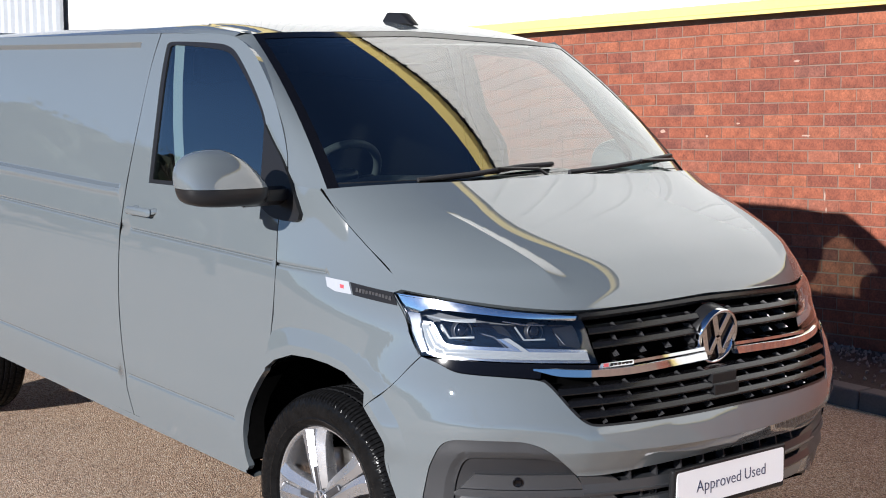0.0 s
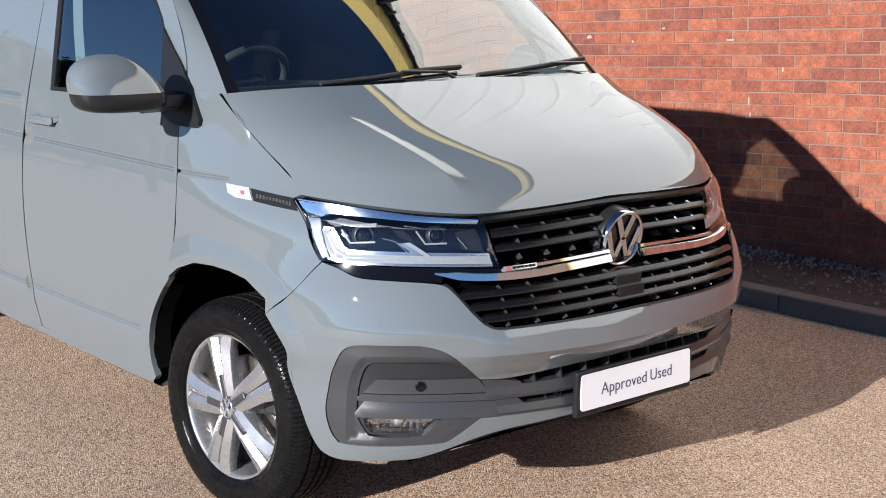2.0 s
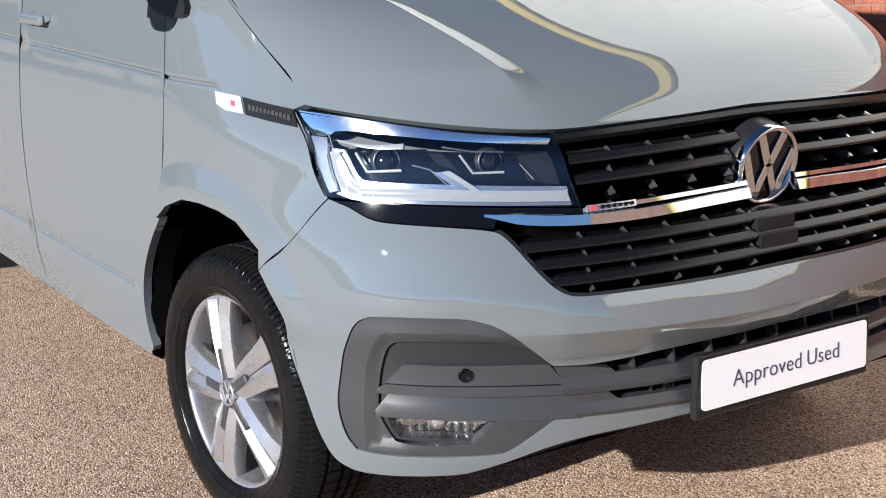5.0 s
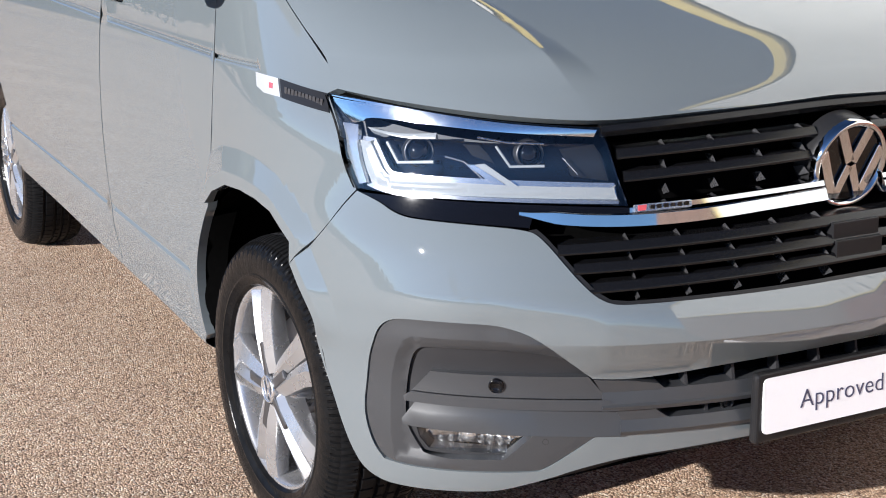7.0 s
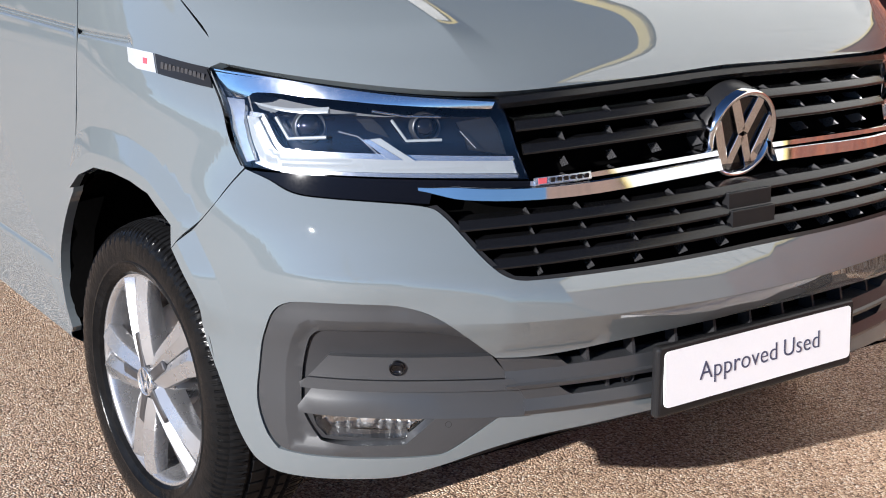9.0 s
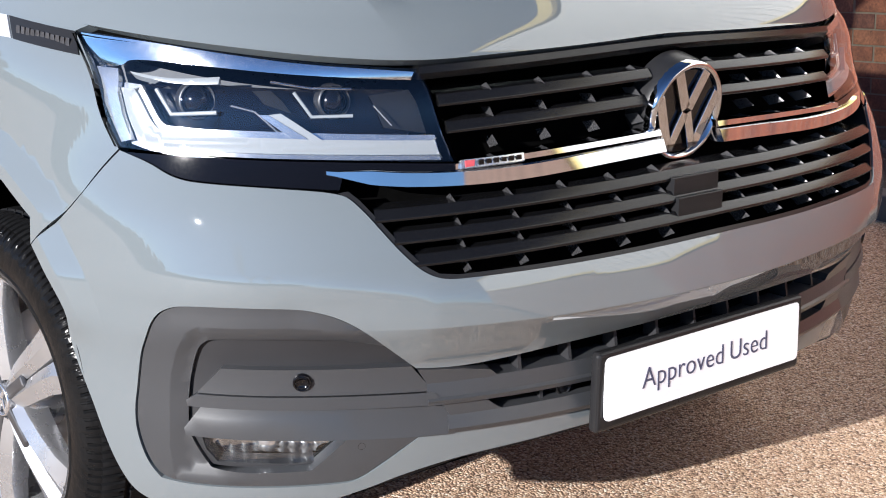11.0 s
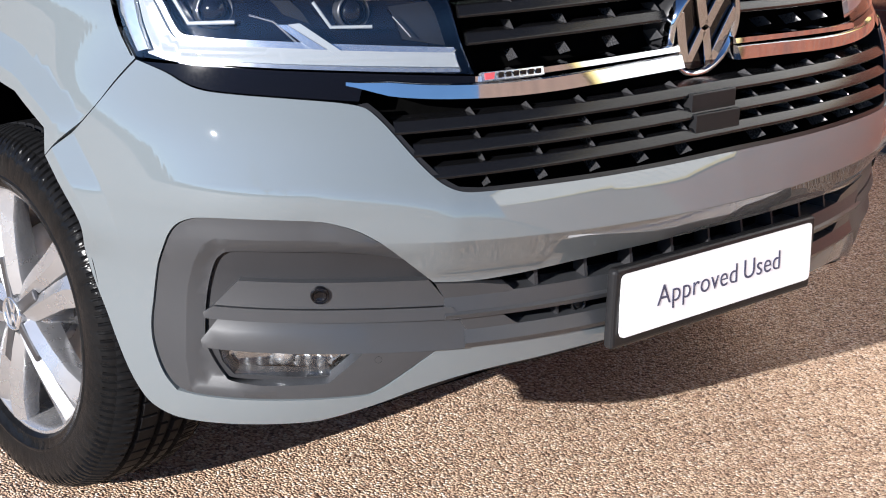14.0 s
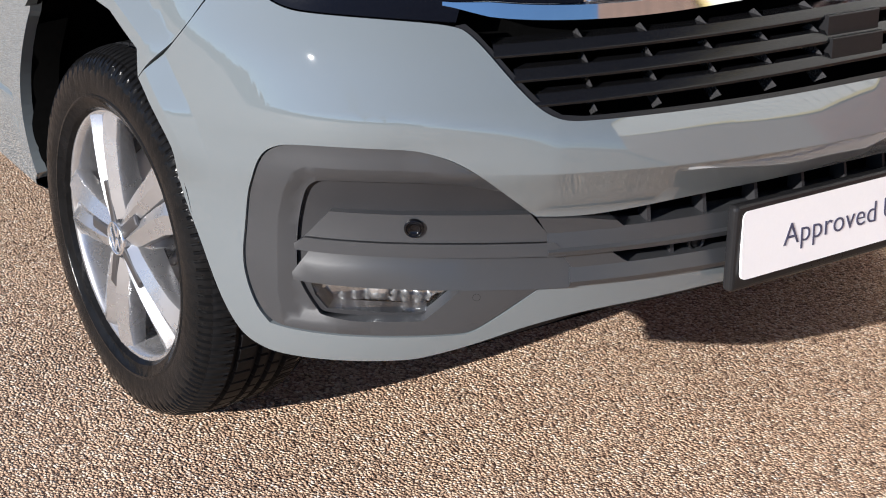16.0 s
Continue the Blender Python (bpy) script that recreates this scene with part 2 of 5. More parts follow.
def link(name, verts, faces, mat, parent=None, label="", smooth=True, normals=None):
    me = bpy.data.meshes.new(name)
    me.from_pydata([tuple(map(float, v)) for v in verts], [], [tuple(map(int, f)) for f in faces])
    me.materials.append(mat)
    if smooth:
        me.shade_smooth()
    if normals is not None:
        me.normals_split_custom_set([tuple(map(float, n)) for n in normals])
    ob = new(name, me)
    ob.parent = parent
    if label:
        ob["label"] = label
    return ob


def part(name, bm, mat, parent, label="", smooth=False):
    me = bpy.data.meshes.new(name)
    bm.to_mesh(me)
    bm.free()
    me.materials.append(mat)
    if smooth:
        me.shade_smooth()
    ob = new(name, me)
    ob.parent = parent
    if label:
        ob["label"] = label
    return ob


def block(bm, centre, size, bevel=0.0, turn=None, segments=2):
    """A bevelled box added to bm."""
    made = bmesh.ops.create_cube(bm, size=1.0, matrix=Matrix.Translation(centre) @ (turn or Matrix()) @ Matrix.Diagonal((*size, 1)))
    if bevel:
        edges = {e for v in made["verts"] for e in v.link_edges}
        bmesh.ops.bevel(bm, geom=list(edges), offset=bevel, segments=segments, affect="EDGES", profile=.5)
    return bm


def dense(points, step, closed=True):
    pts = [np.array(p, float) for p in points]
    out = []
    for a, b in zip(pts, pts[1:] + pts[:1] if closed else pts[1:]):
        k = max(1, int(np.ceil(np.linalg.norm(b - a) / step)))
        out += [a + (b - a) * i / k for i in range(k)]
    return np.array(out if closed else out + [pts[-1]])


def rounded(points, radius, n=5):
    """A closed outline with its corners rounded; radius is one number or one for each corner."""
    pts = [np.array(p[:2], float) for p in points]
    out = []
    for i, p in enumerate(pts):
        r = radius if np.isscalar(radius) else radius[i]
        a, b = pts[i - 1] - p, pts[(i + 1) % len(pts)] - p
        la, lb = np.linalg.norm(a), np.linalg.norm(b)
        if r <= 0:
            out.append(p)
            continue
        p0, p1 = p + a / la * min(r, la * .45), p + b / lb * min(r, lb * .45)
        for k in range(n + 1):
            t = k / n
            out.append((1 - t) ** 2 * p0 + 2 * t * (1 - t) * p + t * t * p1)
    return out


def eased(points, rounds=3, sharp=48.0):
    """A closed outline with its gentle corners cut to curves; corners over so many degrees stay."""
    pts = [np.array(p[:2], float) for p in points]
    n = len(pts)
    hard = []
    for i in range(n):
        a, b = pts[i] - pts[i - 1], pts[(i + 1) % n] - pts[i]
        turn = abs(math.degrees(math.atan2(a[0] * b[1] - a[1] * b[0], a @ b)))
        hard.append(turn > sharp)
    for _ in range(rounds):
        out, keep = [], []
        for i, p in enumerate(pts):
            q, r = pts[i - 1], pts[(i + 1) % len(pts)]
            if hard[i]:
                out.append(p)
                keep.append(True)
            else:
                out += [p * .75 + q * .25, p * .75 + r * .25]
                keep += [False, False]
        pts, hard = out, keep
    return [tuple(p) for p in pts]


def inside(pts, poly):
    x, y = pts.T
    hit = np.zeros(len(pts), bool)
    for a, b in zip(poly, np.roll(poly, -1, 0)):
        if a[1] != b[1]:
            cross = (a[1] > y) != (b[1] > y)
            hit ^= cross & (x < (b[0] - a[0]) * (y - a[1]) / (b[1] - a[1]) + a[0])
    return hit


def to_outline(pts, poly):
    d = np.full(len(pts), 9.0)
    for a, b in zip(poly, np.roll(poly, -1, 0)):
        e = b - a
        t = np.clip(((pts - a) @ e) / max(e @ e, 1e-12), 0, 1)
        d = np.minimum(d, np.linalg.norm(pts - a - t[:, None] * e, axis=1))
    return d


CORE = np.array((-1.5, 0, .8))
DONE = set()   # parts that already stand in true proportions


def sheet(name, outline, form, mat, parent, holes=(), lines=(), step=.03, rim=.018, label="", away=CORE, relief=None, drawn=True):
    """A thin panel: the part of the surface form(u, v) inside the outline and outside the holes, with its edges turned in."""
    loops = [dense(outline, step)] + [dense(h, step) for h in holes]
    flat = form
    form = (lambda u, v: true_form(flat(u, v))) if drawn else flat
    pts, edges = [], []
    for k in loops:
        n0 = len(pts)
        pts += list(k)
        edges += [(n0 + i, n0 + (i + 1) % len(k)) for i in range(len(k))]
    for line in lines:
        k = dense(line, step, False)
        n0 = len(pts)
        pts += list(k)
        edges += [(n0 + i, n0 + i + 1) for i in range(len(k) - 1)]
    lo, hi = loops[0].min(0), loops[0].max(0)
    gu, gv = np.meshgrid(np.arange(lo[0], hi[0], step) + step * .37, np.arange(lo[1], hi[1], step) + step * .41)
    gu[::2] += step / 2
    grid = np.c_[gu.ravel(), gv.ravel()]
    keep = inside(grid, loops[0]) & (to_outline(grid, loops[0]) > step * .4)
    for h in loops[1:]:
        keep &= ~inside(grid, h) & (to_outline(grid, h) > step * .4)
    pts += list(grid[keep])
    from_cdt = delaunay_2d_cdt([Vector(p) for p in pts], edges, [], 0, 1e-6)
    uv, tri = np.array([tuple(v) for v in from_cdt[0]]), np.array([f for f in from_cdt[2] if len(f) == 3])
    mid = uv[tri].mean(1)
    good = inside(mid, loops[0])
    for h in loops[1:]:
        good &= ~inside(mid, h)
    area = np.cross(uv[tri[:, 1]] - uv[tri[:, 0]], uv[tri[:, 2]] - uv[tri[:, 0]])
    tri = tri[good & (np.abs(area) > 1e-9)]
    used, tri = np.unique(tri, return_inverse=True)
    uv, tri = uv[used], tri.reshape(-1, 3)

    def place(q):
        p = form(q[:, 0], q[:, 1])
        if relief is None:
            return p
        e = 1e-4
        n = np.cross(form(q[:, 0] + e, q[:, 1]) - p, form(q[:, 0], q[:, 1] + e) - p)
        n /= np.linalg.norm(n, axis=1, keepdims=True) + 1e-12
        n *= np.sign(((p - away) * n).sum(1))[:, None]
        return p + n * relief(q)[:, None]
    e = 2e-4
    pos = place(uv)
    du, dv = place(uv + (e, 0)) - place(uv - (e, 0)), place(uv + (0, e)) - place(uv - (0, e))
    nor = np.cross(du, dv)
    nor /= np.linalg.norm(nor, axis=1, keepdims=True) + 1e-12
    sign = np.sign(((pos - away) * nor).sum(1))
    sign[sign == 0] = 1
    nor *= sign[:, None]
    face = np.cross(pos[tri[:, 1]] - pos[tri[:, 0]], pos[tri[:, 2]] - pos[tri[:, 0]])
    wrong = (face * nor[tri].mean(1)).sum(1) < 0
    tri[wrong] = tri[wrong][:, ::-1]
    count = {}
    for a, b, c in tri:
        for k in ((a, b), (b, c), (c, a)):
            count[k] = 1
    border = [k for k in count if (k[1], k[0]) not in count]
    verts, faces = list(pos), [tuple(t) for t in tri]
    norms = [nor[i] for t in tri for i in t]
    for a, b in border if rim else ():
        n0 = len(verts)
        verts += [pos[a], pos[b], pos[b] - nor[b] * rim, pos[a] - nor[a] * rim]
        faces.append((n0 + 1, n0, n0 + 3, n0 + 2))
        f = np.cross(pos[a] - pos[b], -nor[a])
        f = f / (np.linalg.norm(f) + 1e-12)
        norms += [f] * 4
    ob = link(name, verts, faces, mat, parent, label, normals=norms)
    DONE.add(ob)
    return ob


def loft(name, rows, mat, parent, label="", closed=False, caps=False, smooth=True):
    """A skin over rows of points, all of one length; closed joins each row's ends."""
    rows = np.array(rows, float)
    n, k = rows.shape[:2]
    verts = rows.reshape(-1, 3)
    faces = [(i * k + j, i * k + (j + 1) % k, (i + 1) * k + (j + 1) % k, (i + 1) * k + j) for i in range(n - 1) for j in range(k if closed else k - 1)]
    if caps:
        faces += [tuple(range(k))[::-1], tuple(range((n - 1) * k, n * k))]
    ob = link(name, verts, faces, mat, parent, label, smooth)
    bm = bmesh.new()
    bm.from_mesh(ob.data)
    bmesh.ops.recalc_face_normals(bm, faces=bm.faces)
    bm.to_mesh(ob.data)
    bm.free()
    if smooth:
        ob.data.set_sharp_from_angle(angle=radians(38))
    return ob


def normal_at(s, z):
    e = 1e-4
    p = skin(s, z)
    n = np.cross(skin(s + e, z) - p, skin(s, z + e) - p)
    n /= np.linalg.norm(n, axis=-1, keepdims=True)
    return n * np.sign(((p - CORE) * n).sum(-1))[..., None]


def on_skin(s, z, out=0.0):
    s, z = np.asarray(s, float), np.asarray(z, float)
    return skin(s, z) + normal_at(s, z) * np.asarray(out)[..., None]


def rail(name, s0, s1, height, profile, mat, parent, n=24, label="", taper=None):
    """A bar along the skin from arc s0 to s1 at height(s), its section a list of (out, up)."""
    rows = []
    for s in np.linspace(s0, s1, n):
        k = taper(s) if taper else 1.0
        o, u = np.array(profile(abs(s)) if callable(profile) else profile, float).T
        flat = normal_at(np.array(s), np.array(height(s))) * (1, 1, 0)
        flat = flat / np.linalg.norm(flat)
        base = skin(np.array(s), np.array(float(height(s))))
        rows.append(base + np.outer(o * k, flat) + np.outer(u * k, (0, 0, 1)))
    return loft(name, rows, mat, parent, label, closed=True, caps=True)


def side(x, z):
    """The body's right side as a function of x and z."""
    return np.stack([x, -half(z), z + 0 * x], -1)


def tube(name, points, radius, mat, parent, label="", n=8):
    c = bpy.data.curves.new(name, "CURVE")
    c.dimensions, c.bevel_depth, c.bevel_resolution, c.use_fill_caps = "3D", radius, 2, True
    sp = c.splines.new("POLY")
    sp.points.add(len(points) - 1)
    for p, q in zip(sp.points, points):
        p.co = (*map(float, q), 1)
    tmp = new(name, c)
    me = bpy.data.meshes.new_from_object(tmp.evaluated_get(bpy.context.evaluated_depsgraph_get()))
    bpy.data.objects.remove(tmp)
    me.materials.clear()
    me.materials.append(mat)
    me.shade_smooth()
    ob = new(name, me)
    ob.parent = parent
    if label:
        ob["label"] = label
    return ob


def turned(bm, profile, n=48, axis="Y"):
    """A profile of (radius, along) turned round the y axis, added to bm."""
    rings = []
    for r, a in profile:
        rings.append([bm.verts.new((r * math.cos(2 * math.pi * i / n), a, r * math.sin(2 * math.pi * i / n))) for i in range(n)])
    for p, q in zip(rings, rings[1:]):
        for i in range(n):
            bm.faces.new((p[i], p[(i + 1) % n], q[(i + 1) % n], q[i]))
    return rings


# ---- the yard and the building behind the van ----
LEVEL = pose(0, 3.8, 0, 0, -3.3, 0)   # the yard falls two degrees against the building's courses
CLAD_FOOT, CLAD_TOP = 2.168, 5.7


def grid_mesh(name, xs, ys, z, mat, parent=None):
    verts = [(x, y, z) for y in ys for x in xs]
    k = len(xs)
    return link(name, verts, [(j * k + i, j * k + i + 1, (j + 1) * k + i + 1, (j + 1) * k + i) for j in range(len(ys) - 1) for i in range(k - 1)], mat, parent, smooth=False)


tagged(grid_mesh("ground", [-900, -12, 12, 900], [-900, -12, 12, 900], 0, ASPHALT), "sunlit brown coarse-stone asphalt of a parking yard", "ground", kind="structure")


def corrugated(name, x0, x1, z0, z1, mat, pitch, rib, deep, y, label):
    """Profiled sheet: flat pans with raised ribs, as thick as its profile."""
    xs, ys = [], []
    x = x0
    while x < x1:
        for dx, d in ((0, 0), (pitch - rib * 2, 0), (pitch - rib * 1.6, deep), (pitch - rib * .4, deep)):
            xs.append(min(x + dx, x1))
            ys.append(y - d)
        x += pitch
    verts = [(a, b, z0) for a, b in zip(xs, ys)] + [(a, b, z1) for a, b in zip(xs, ys)]
    n = len(xs)
    ob = link(name, verts, [(i, i + 1, n + i + 1, n + i) for i in range(n - 1)], mat, smooth=False)
    ob.matrix_world = LEVEL
    return tagged(ob, label, "cladding", kind="structure")


bm = bmesh.new()
block(bm, (2.0, .1312, .548), (42, .26, 3.24))
wall = part("wall_brick", bm, MORTAR, None)
wall.matrix_world = LEVEL
tagged(wall, "red brick wall with pale mortar joints, half in shadow", "wall", kind="structure")
corrugated("wall_cladding", -11.3, 23.0, CLAD_FOOT + .07, CLAD_TOP, CLAD, .25, .034, .020, -.05, "white ribbed metal cladding above the brick wall")
corrugated("wall_grey_cladding", -20.0, -11.32, 2.29, CLAD_TOP, GREYCLAD, .20, .05, .04, -.10, "grey ribbed metal cladding of the next unit")
bm = bmesh.new()
block(bm, (2.0, .10, 3.95), (42, .2, 3.4))
ob = part("wall_core", bm, GREYCLAD, None)
ob.matrix_world = LEVEL
tagged(ob, "plain inner leaf behind the metal cladding", "wall", kind="structure")


def flashing(name, z, label):
    bm = bmesh.new()
    block(bm, (6.15, -.055, z), (33.7, .10, .062), .006)
    block(bm, (6.15, -.095, z - .028), (33.7, .012, .05), .003)
    ob = part(name, bm, YELLOW, None)
    ob.matrix_world = LEVEL
    return tagged(ob, label, "trim", kind="structure")


flashing("trim_lower", CLAD_FOOT + .035, "yellow metal drip flashing under the white cladding")
# Black strip and blocks stand in for the shade in the open rib ends.
bm = bmesh.new()
block(bm, (6.15, -.056, CLAD_TOP - .005), (33.7, .020, .022))
for i in range(135):
    block(bm, (-11.3 + .25 * i + .216, -.069, CLAD_TOP - .025), (.062, .016, .055), .004, segments=1)
ob = part("trim_filler", bm, FABRIC, None)
ob.matrix_world = LEVEL
tagged(ob, "black strip and blocks standing in for dark rib ends below the capping", "trim", kind="structure")
bm = bmesh.new()
block(bm, (6.15, .04, CLAD_TOP + .10), (33.9, .36, .20), .01)
ob = part("trim_upper", bm, YELLOW, None)
ob.matrix_world = LEVEL
tagged(ob, "yellow metal capping along the roof edge", "trim", kind="structure")
bm = bmesh.new()
block(bm, (2.0, 3.2, CLAD_TOP + .02), (42, 6.2, .12))
block(bm, (2.0, 6.3, 2.3), (42, .2, 6.7))
ob = part("roof", bm, GREYCLAD, None)
ob.matrix_world = LEVEL
tagged(ob, "flat grey roof of the workshop building", "roof", kind="structure")

bm = bmesh.new()
block(bm, (2.0, 3.355, .025), (42, .88, .13), .0)
ob = part("gravel_strip", bm, SOIL, None)
tagged(ob, "strip of dark soil and loose gravel along the wall", "gravel strip", kind="structure")
rng = random.Random(4)
verts, faces = [], []
for _ in range(1500):
    x, y, r = rng.uniform(-3.2, 1.0), rng.uniform(2.93, 3.77), rng.uniform(.004, .016)
    if rng.random() < .5:
        y = min(3.77, abs(rng.gauss(0, .14)) * -1 + 3.77)
    m = Matrix.LocRotScale((x, y, .092 + r * .3), Euler((rng.random() * 6, rng.random() * 6, rng.random() * 6)), (r * 1.3, r, r * .7))
    n0 = len(verts)
    verts += [m @ Vector(p) for p in ((1, 0, 0), (-1, 0, 0), (0, 1, 0), (0, -1, 0), (0, 0, 1), (0, 0, -1))]
    faces += [(n0 + a, n0 + b, n0 + c) for a, b, c in ((0, 2, 4), (2, 1, 4), (1, 3, 4), (3, 0, 4), (2, 0, 5), (1, 2, 5), (3, 1, 5), (0, 3, 5))]
tagged(link("gravel", verts, faces, PEBBLE, smooth=False), "loose pale and dark gravel scattered on the soil", "gravel", kind="stuff")

kerb = None
for i in range(34):
    m = pose(-7.81 + i * .915 + .45, 2.845, 0)
    if kerb is None:
        bm = bmesh.new()
        block(bm, (0, 0, .03), (.908, .13, .14), .012, segments=3)
        kerb = part("kerb_stone", bm, STONE, None)
        kerb.matrix_world = m
        tagged(kerb, "weathered grey concrete kerb stone at the yard's edge", "kerb", "kerb stones along the wall")
    else:
        copy_thing(kerb, m)


# ---- the van ----
van = thing("van", "grey panel van with black grille, chrome strips and show plate", "van")


def mirrored(right):
    """An outline across the nose from its right half, which runs from the middle and back to it."""
    return right + [(-s, z) for s, z in right[::-1] if s > 0]


def flip(outline, k):
    return [(s * k, z) for s, z in outline]


INSERT = [(.552, .529), (.609, .573), (.676, .623), (.720, .638), (.751, .643), (.910, .647), (.942, .640), (.962, .624), (.975, .596), (.980, .515),
          (.997, .457), (.997, .418), (.983, .373), (.961, .348), (.920, .342), (.843, .340), (.666, .342), (.645, .348), (.619, .365), (.546, .417), (.483, .416)]
RECESS = [(.911, .441), (.901, .502), (.892, .555), (.887, .580), (.867, .592), (.613, .582), (.557, .533), (.522, .488), (.489, .435), (.508, .419), (.56, .420), (.652, .4236), (.661, .4240), (.666, .4195), (.715, .3755), (.721, .371), (.735, .3705),
          (.872, .368), (.886, .380), (.907, .419)]
BUMPER = [(0, .683), (.36, .679), (.50, .676), (.530, .677), (.550, .684), (.566, .696), (.593, .728), (.635, .790), (.655, .804), (.754, .813), (.852, .820),
          (.880, .824), (.901, .832), (.924, .847), (.968, .862), (1.051, .801), (1.172, .7175), (1.190, .705), (1.183, .692), (1.152, .629), (1.090, .503), (1.062, .395), (1.026, .327), (.996, .304),
          (.945, .289), (.748, .296), (.707, .306), (.634, .329), (.572, .352), (.477, .373), (.345, .382), (.25, .388), (0, .392)]
LOWGRILLE = [(0, .549), (.069, .548), (.259, .543), (.476, .523)] + INSERT[:-1] + [(.483, .416), (.30, .42), (0, .425)]
ARCH = np.array([(1.194, .709), (1.152, .629), (1.090, .503), (1.062, .395)])


def arch_band(q, edge, fade):
    """A flat flared band along the wheel arch."""
    d = np.full(len(q), 9.0)
    p = np.c_[np.abs(q[:, 0]), q[:, 1]]
    for a, b in zip(edge, edge[1:]):
        e = b - a
        t = np.clip(((p - a) @ e) / (e @ e), 0, 1)
        d = np.minimum(d, np.linalg.norm(p - a - t[:, None] * e, axis=1))
    return .0145 * np.clip((.076 - d) / .050, 0, 1) * fade(q[:, 1])


def beside(edge, k):
    """Lines along the arch band's two bends."""
    d = np.gradient(edge, axis=0)
    n = np.c_[-d[:, 1], d[:, 0]] / np.linalg.norm(d, axis=1)[:, None]
    n *= np.sign(((edge - (1.36, .40)) * n).sum(1))[:, None]
    return [flip([tuple(p) for p in dense(edge + n * w, .02, False)], k) for w in (.079, .076, .073, .029, .026, .023)]


sheet("front_bumper", eased(mirrored(BUMPER)), skin, PAINT, van, relief=lambda q: arch_band(q, ARCH, lambda z: np.clip((z - .55) / .12, 0, 1)), holes=[eased(mirrored(LOWGRILLE), sharp=28)], lines=[[(-.70, z), (.70, z)] for z in (.6045, .606, .6075)] + beside(ARCH[:3], 1) + beside(ARCH[:3], -1), step=.022, rim=.03, label="grey painted bumper skin")
# Added near-black sheet for the dark depth behind the bumper's openings.
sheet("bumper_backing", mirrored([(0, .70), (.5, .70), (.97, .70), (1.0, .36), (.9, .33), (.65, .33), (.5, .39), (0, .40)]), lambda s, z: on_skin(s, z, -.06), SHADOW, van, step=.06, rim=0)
sheet("lip_underside", mirrored([(0, .40), (.5, .40), (.66, .35), (.97, .31), (.95, .29), (.748, .296), (.634, .329), (.477, .373), (.25, .388), (0, .392)]),
      lambda s, z: on_skin(s, z - .012, -.012), SATIN, van, step=.04, rim=.12)


def ring_relief(outline, inner):
    """A rounded rim inside the outline, then a flat chamfer that falls away within the inner line."""
    poly, line = np.array(outline), np.array(inner)

    def high(q):
        within, edge = inside(q, line), to_outline(q, line)
        rim = .004 * (1 - np.exp(-to_outline(q, poly) / .004)) - .002
        s, z = np.abs(q[:, 0]), q[:, 1]
        fade = np.clip(np.maximum((z - .44) / .05, (s - .82) / .05), 0, 1)
        return rim - np.where(within, np.minimum(.40 * edge, .011), np.minimum(.05 * edge, .002)) * fade
    return high


FACET = [(.936, .352), (.942, .41), (.933, .46), (.922, .552), (.915, .598), (.902, .610), (.886, .615), (.632, .610), (.56, .54), (.53, .45), (.60, .40), (.66, .352)]
UPPER_FIN = [(.848, .542), (.559, .5315), (.5235, .489), (.884, .503)]
UPPER_LIP = [(.885, .5015), (.5225, .4875), (.5085, .4675), (.899, .483), (.901, .492)]
LOWER_FIN = [(.880, .4805), (.5065, .4655), (.486, .4345), (.508, .4175), (.56, .419), (.909, .434), (.911, .445)]


def fin(name, outline, k, edges, outs, parent):
    """A slanted blade: its face runs from the upper to the lower edge line while it comes out."""
    (a0, a1), (b0, b1) = edges

    def form(s, z):
        u = (np.abs(s) - .52) / .37
        hi, lo = a0 + (a1 - a0) * u, b0 + (b1 - b0) * u
        return on_skin(s, z, outs[0] + (outs[1] - outs[0]) * np.clip((hi - z) / (hi - lo), 0, 1))
    return sheet(name, flip(outline, k), form, TRIM, parent, step=.03, rim=.03)


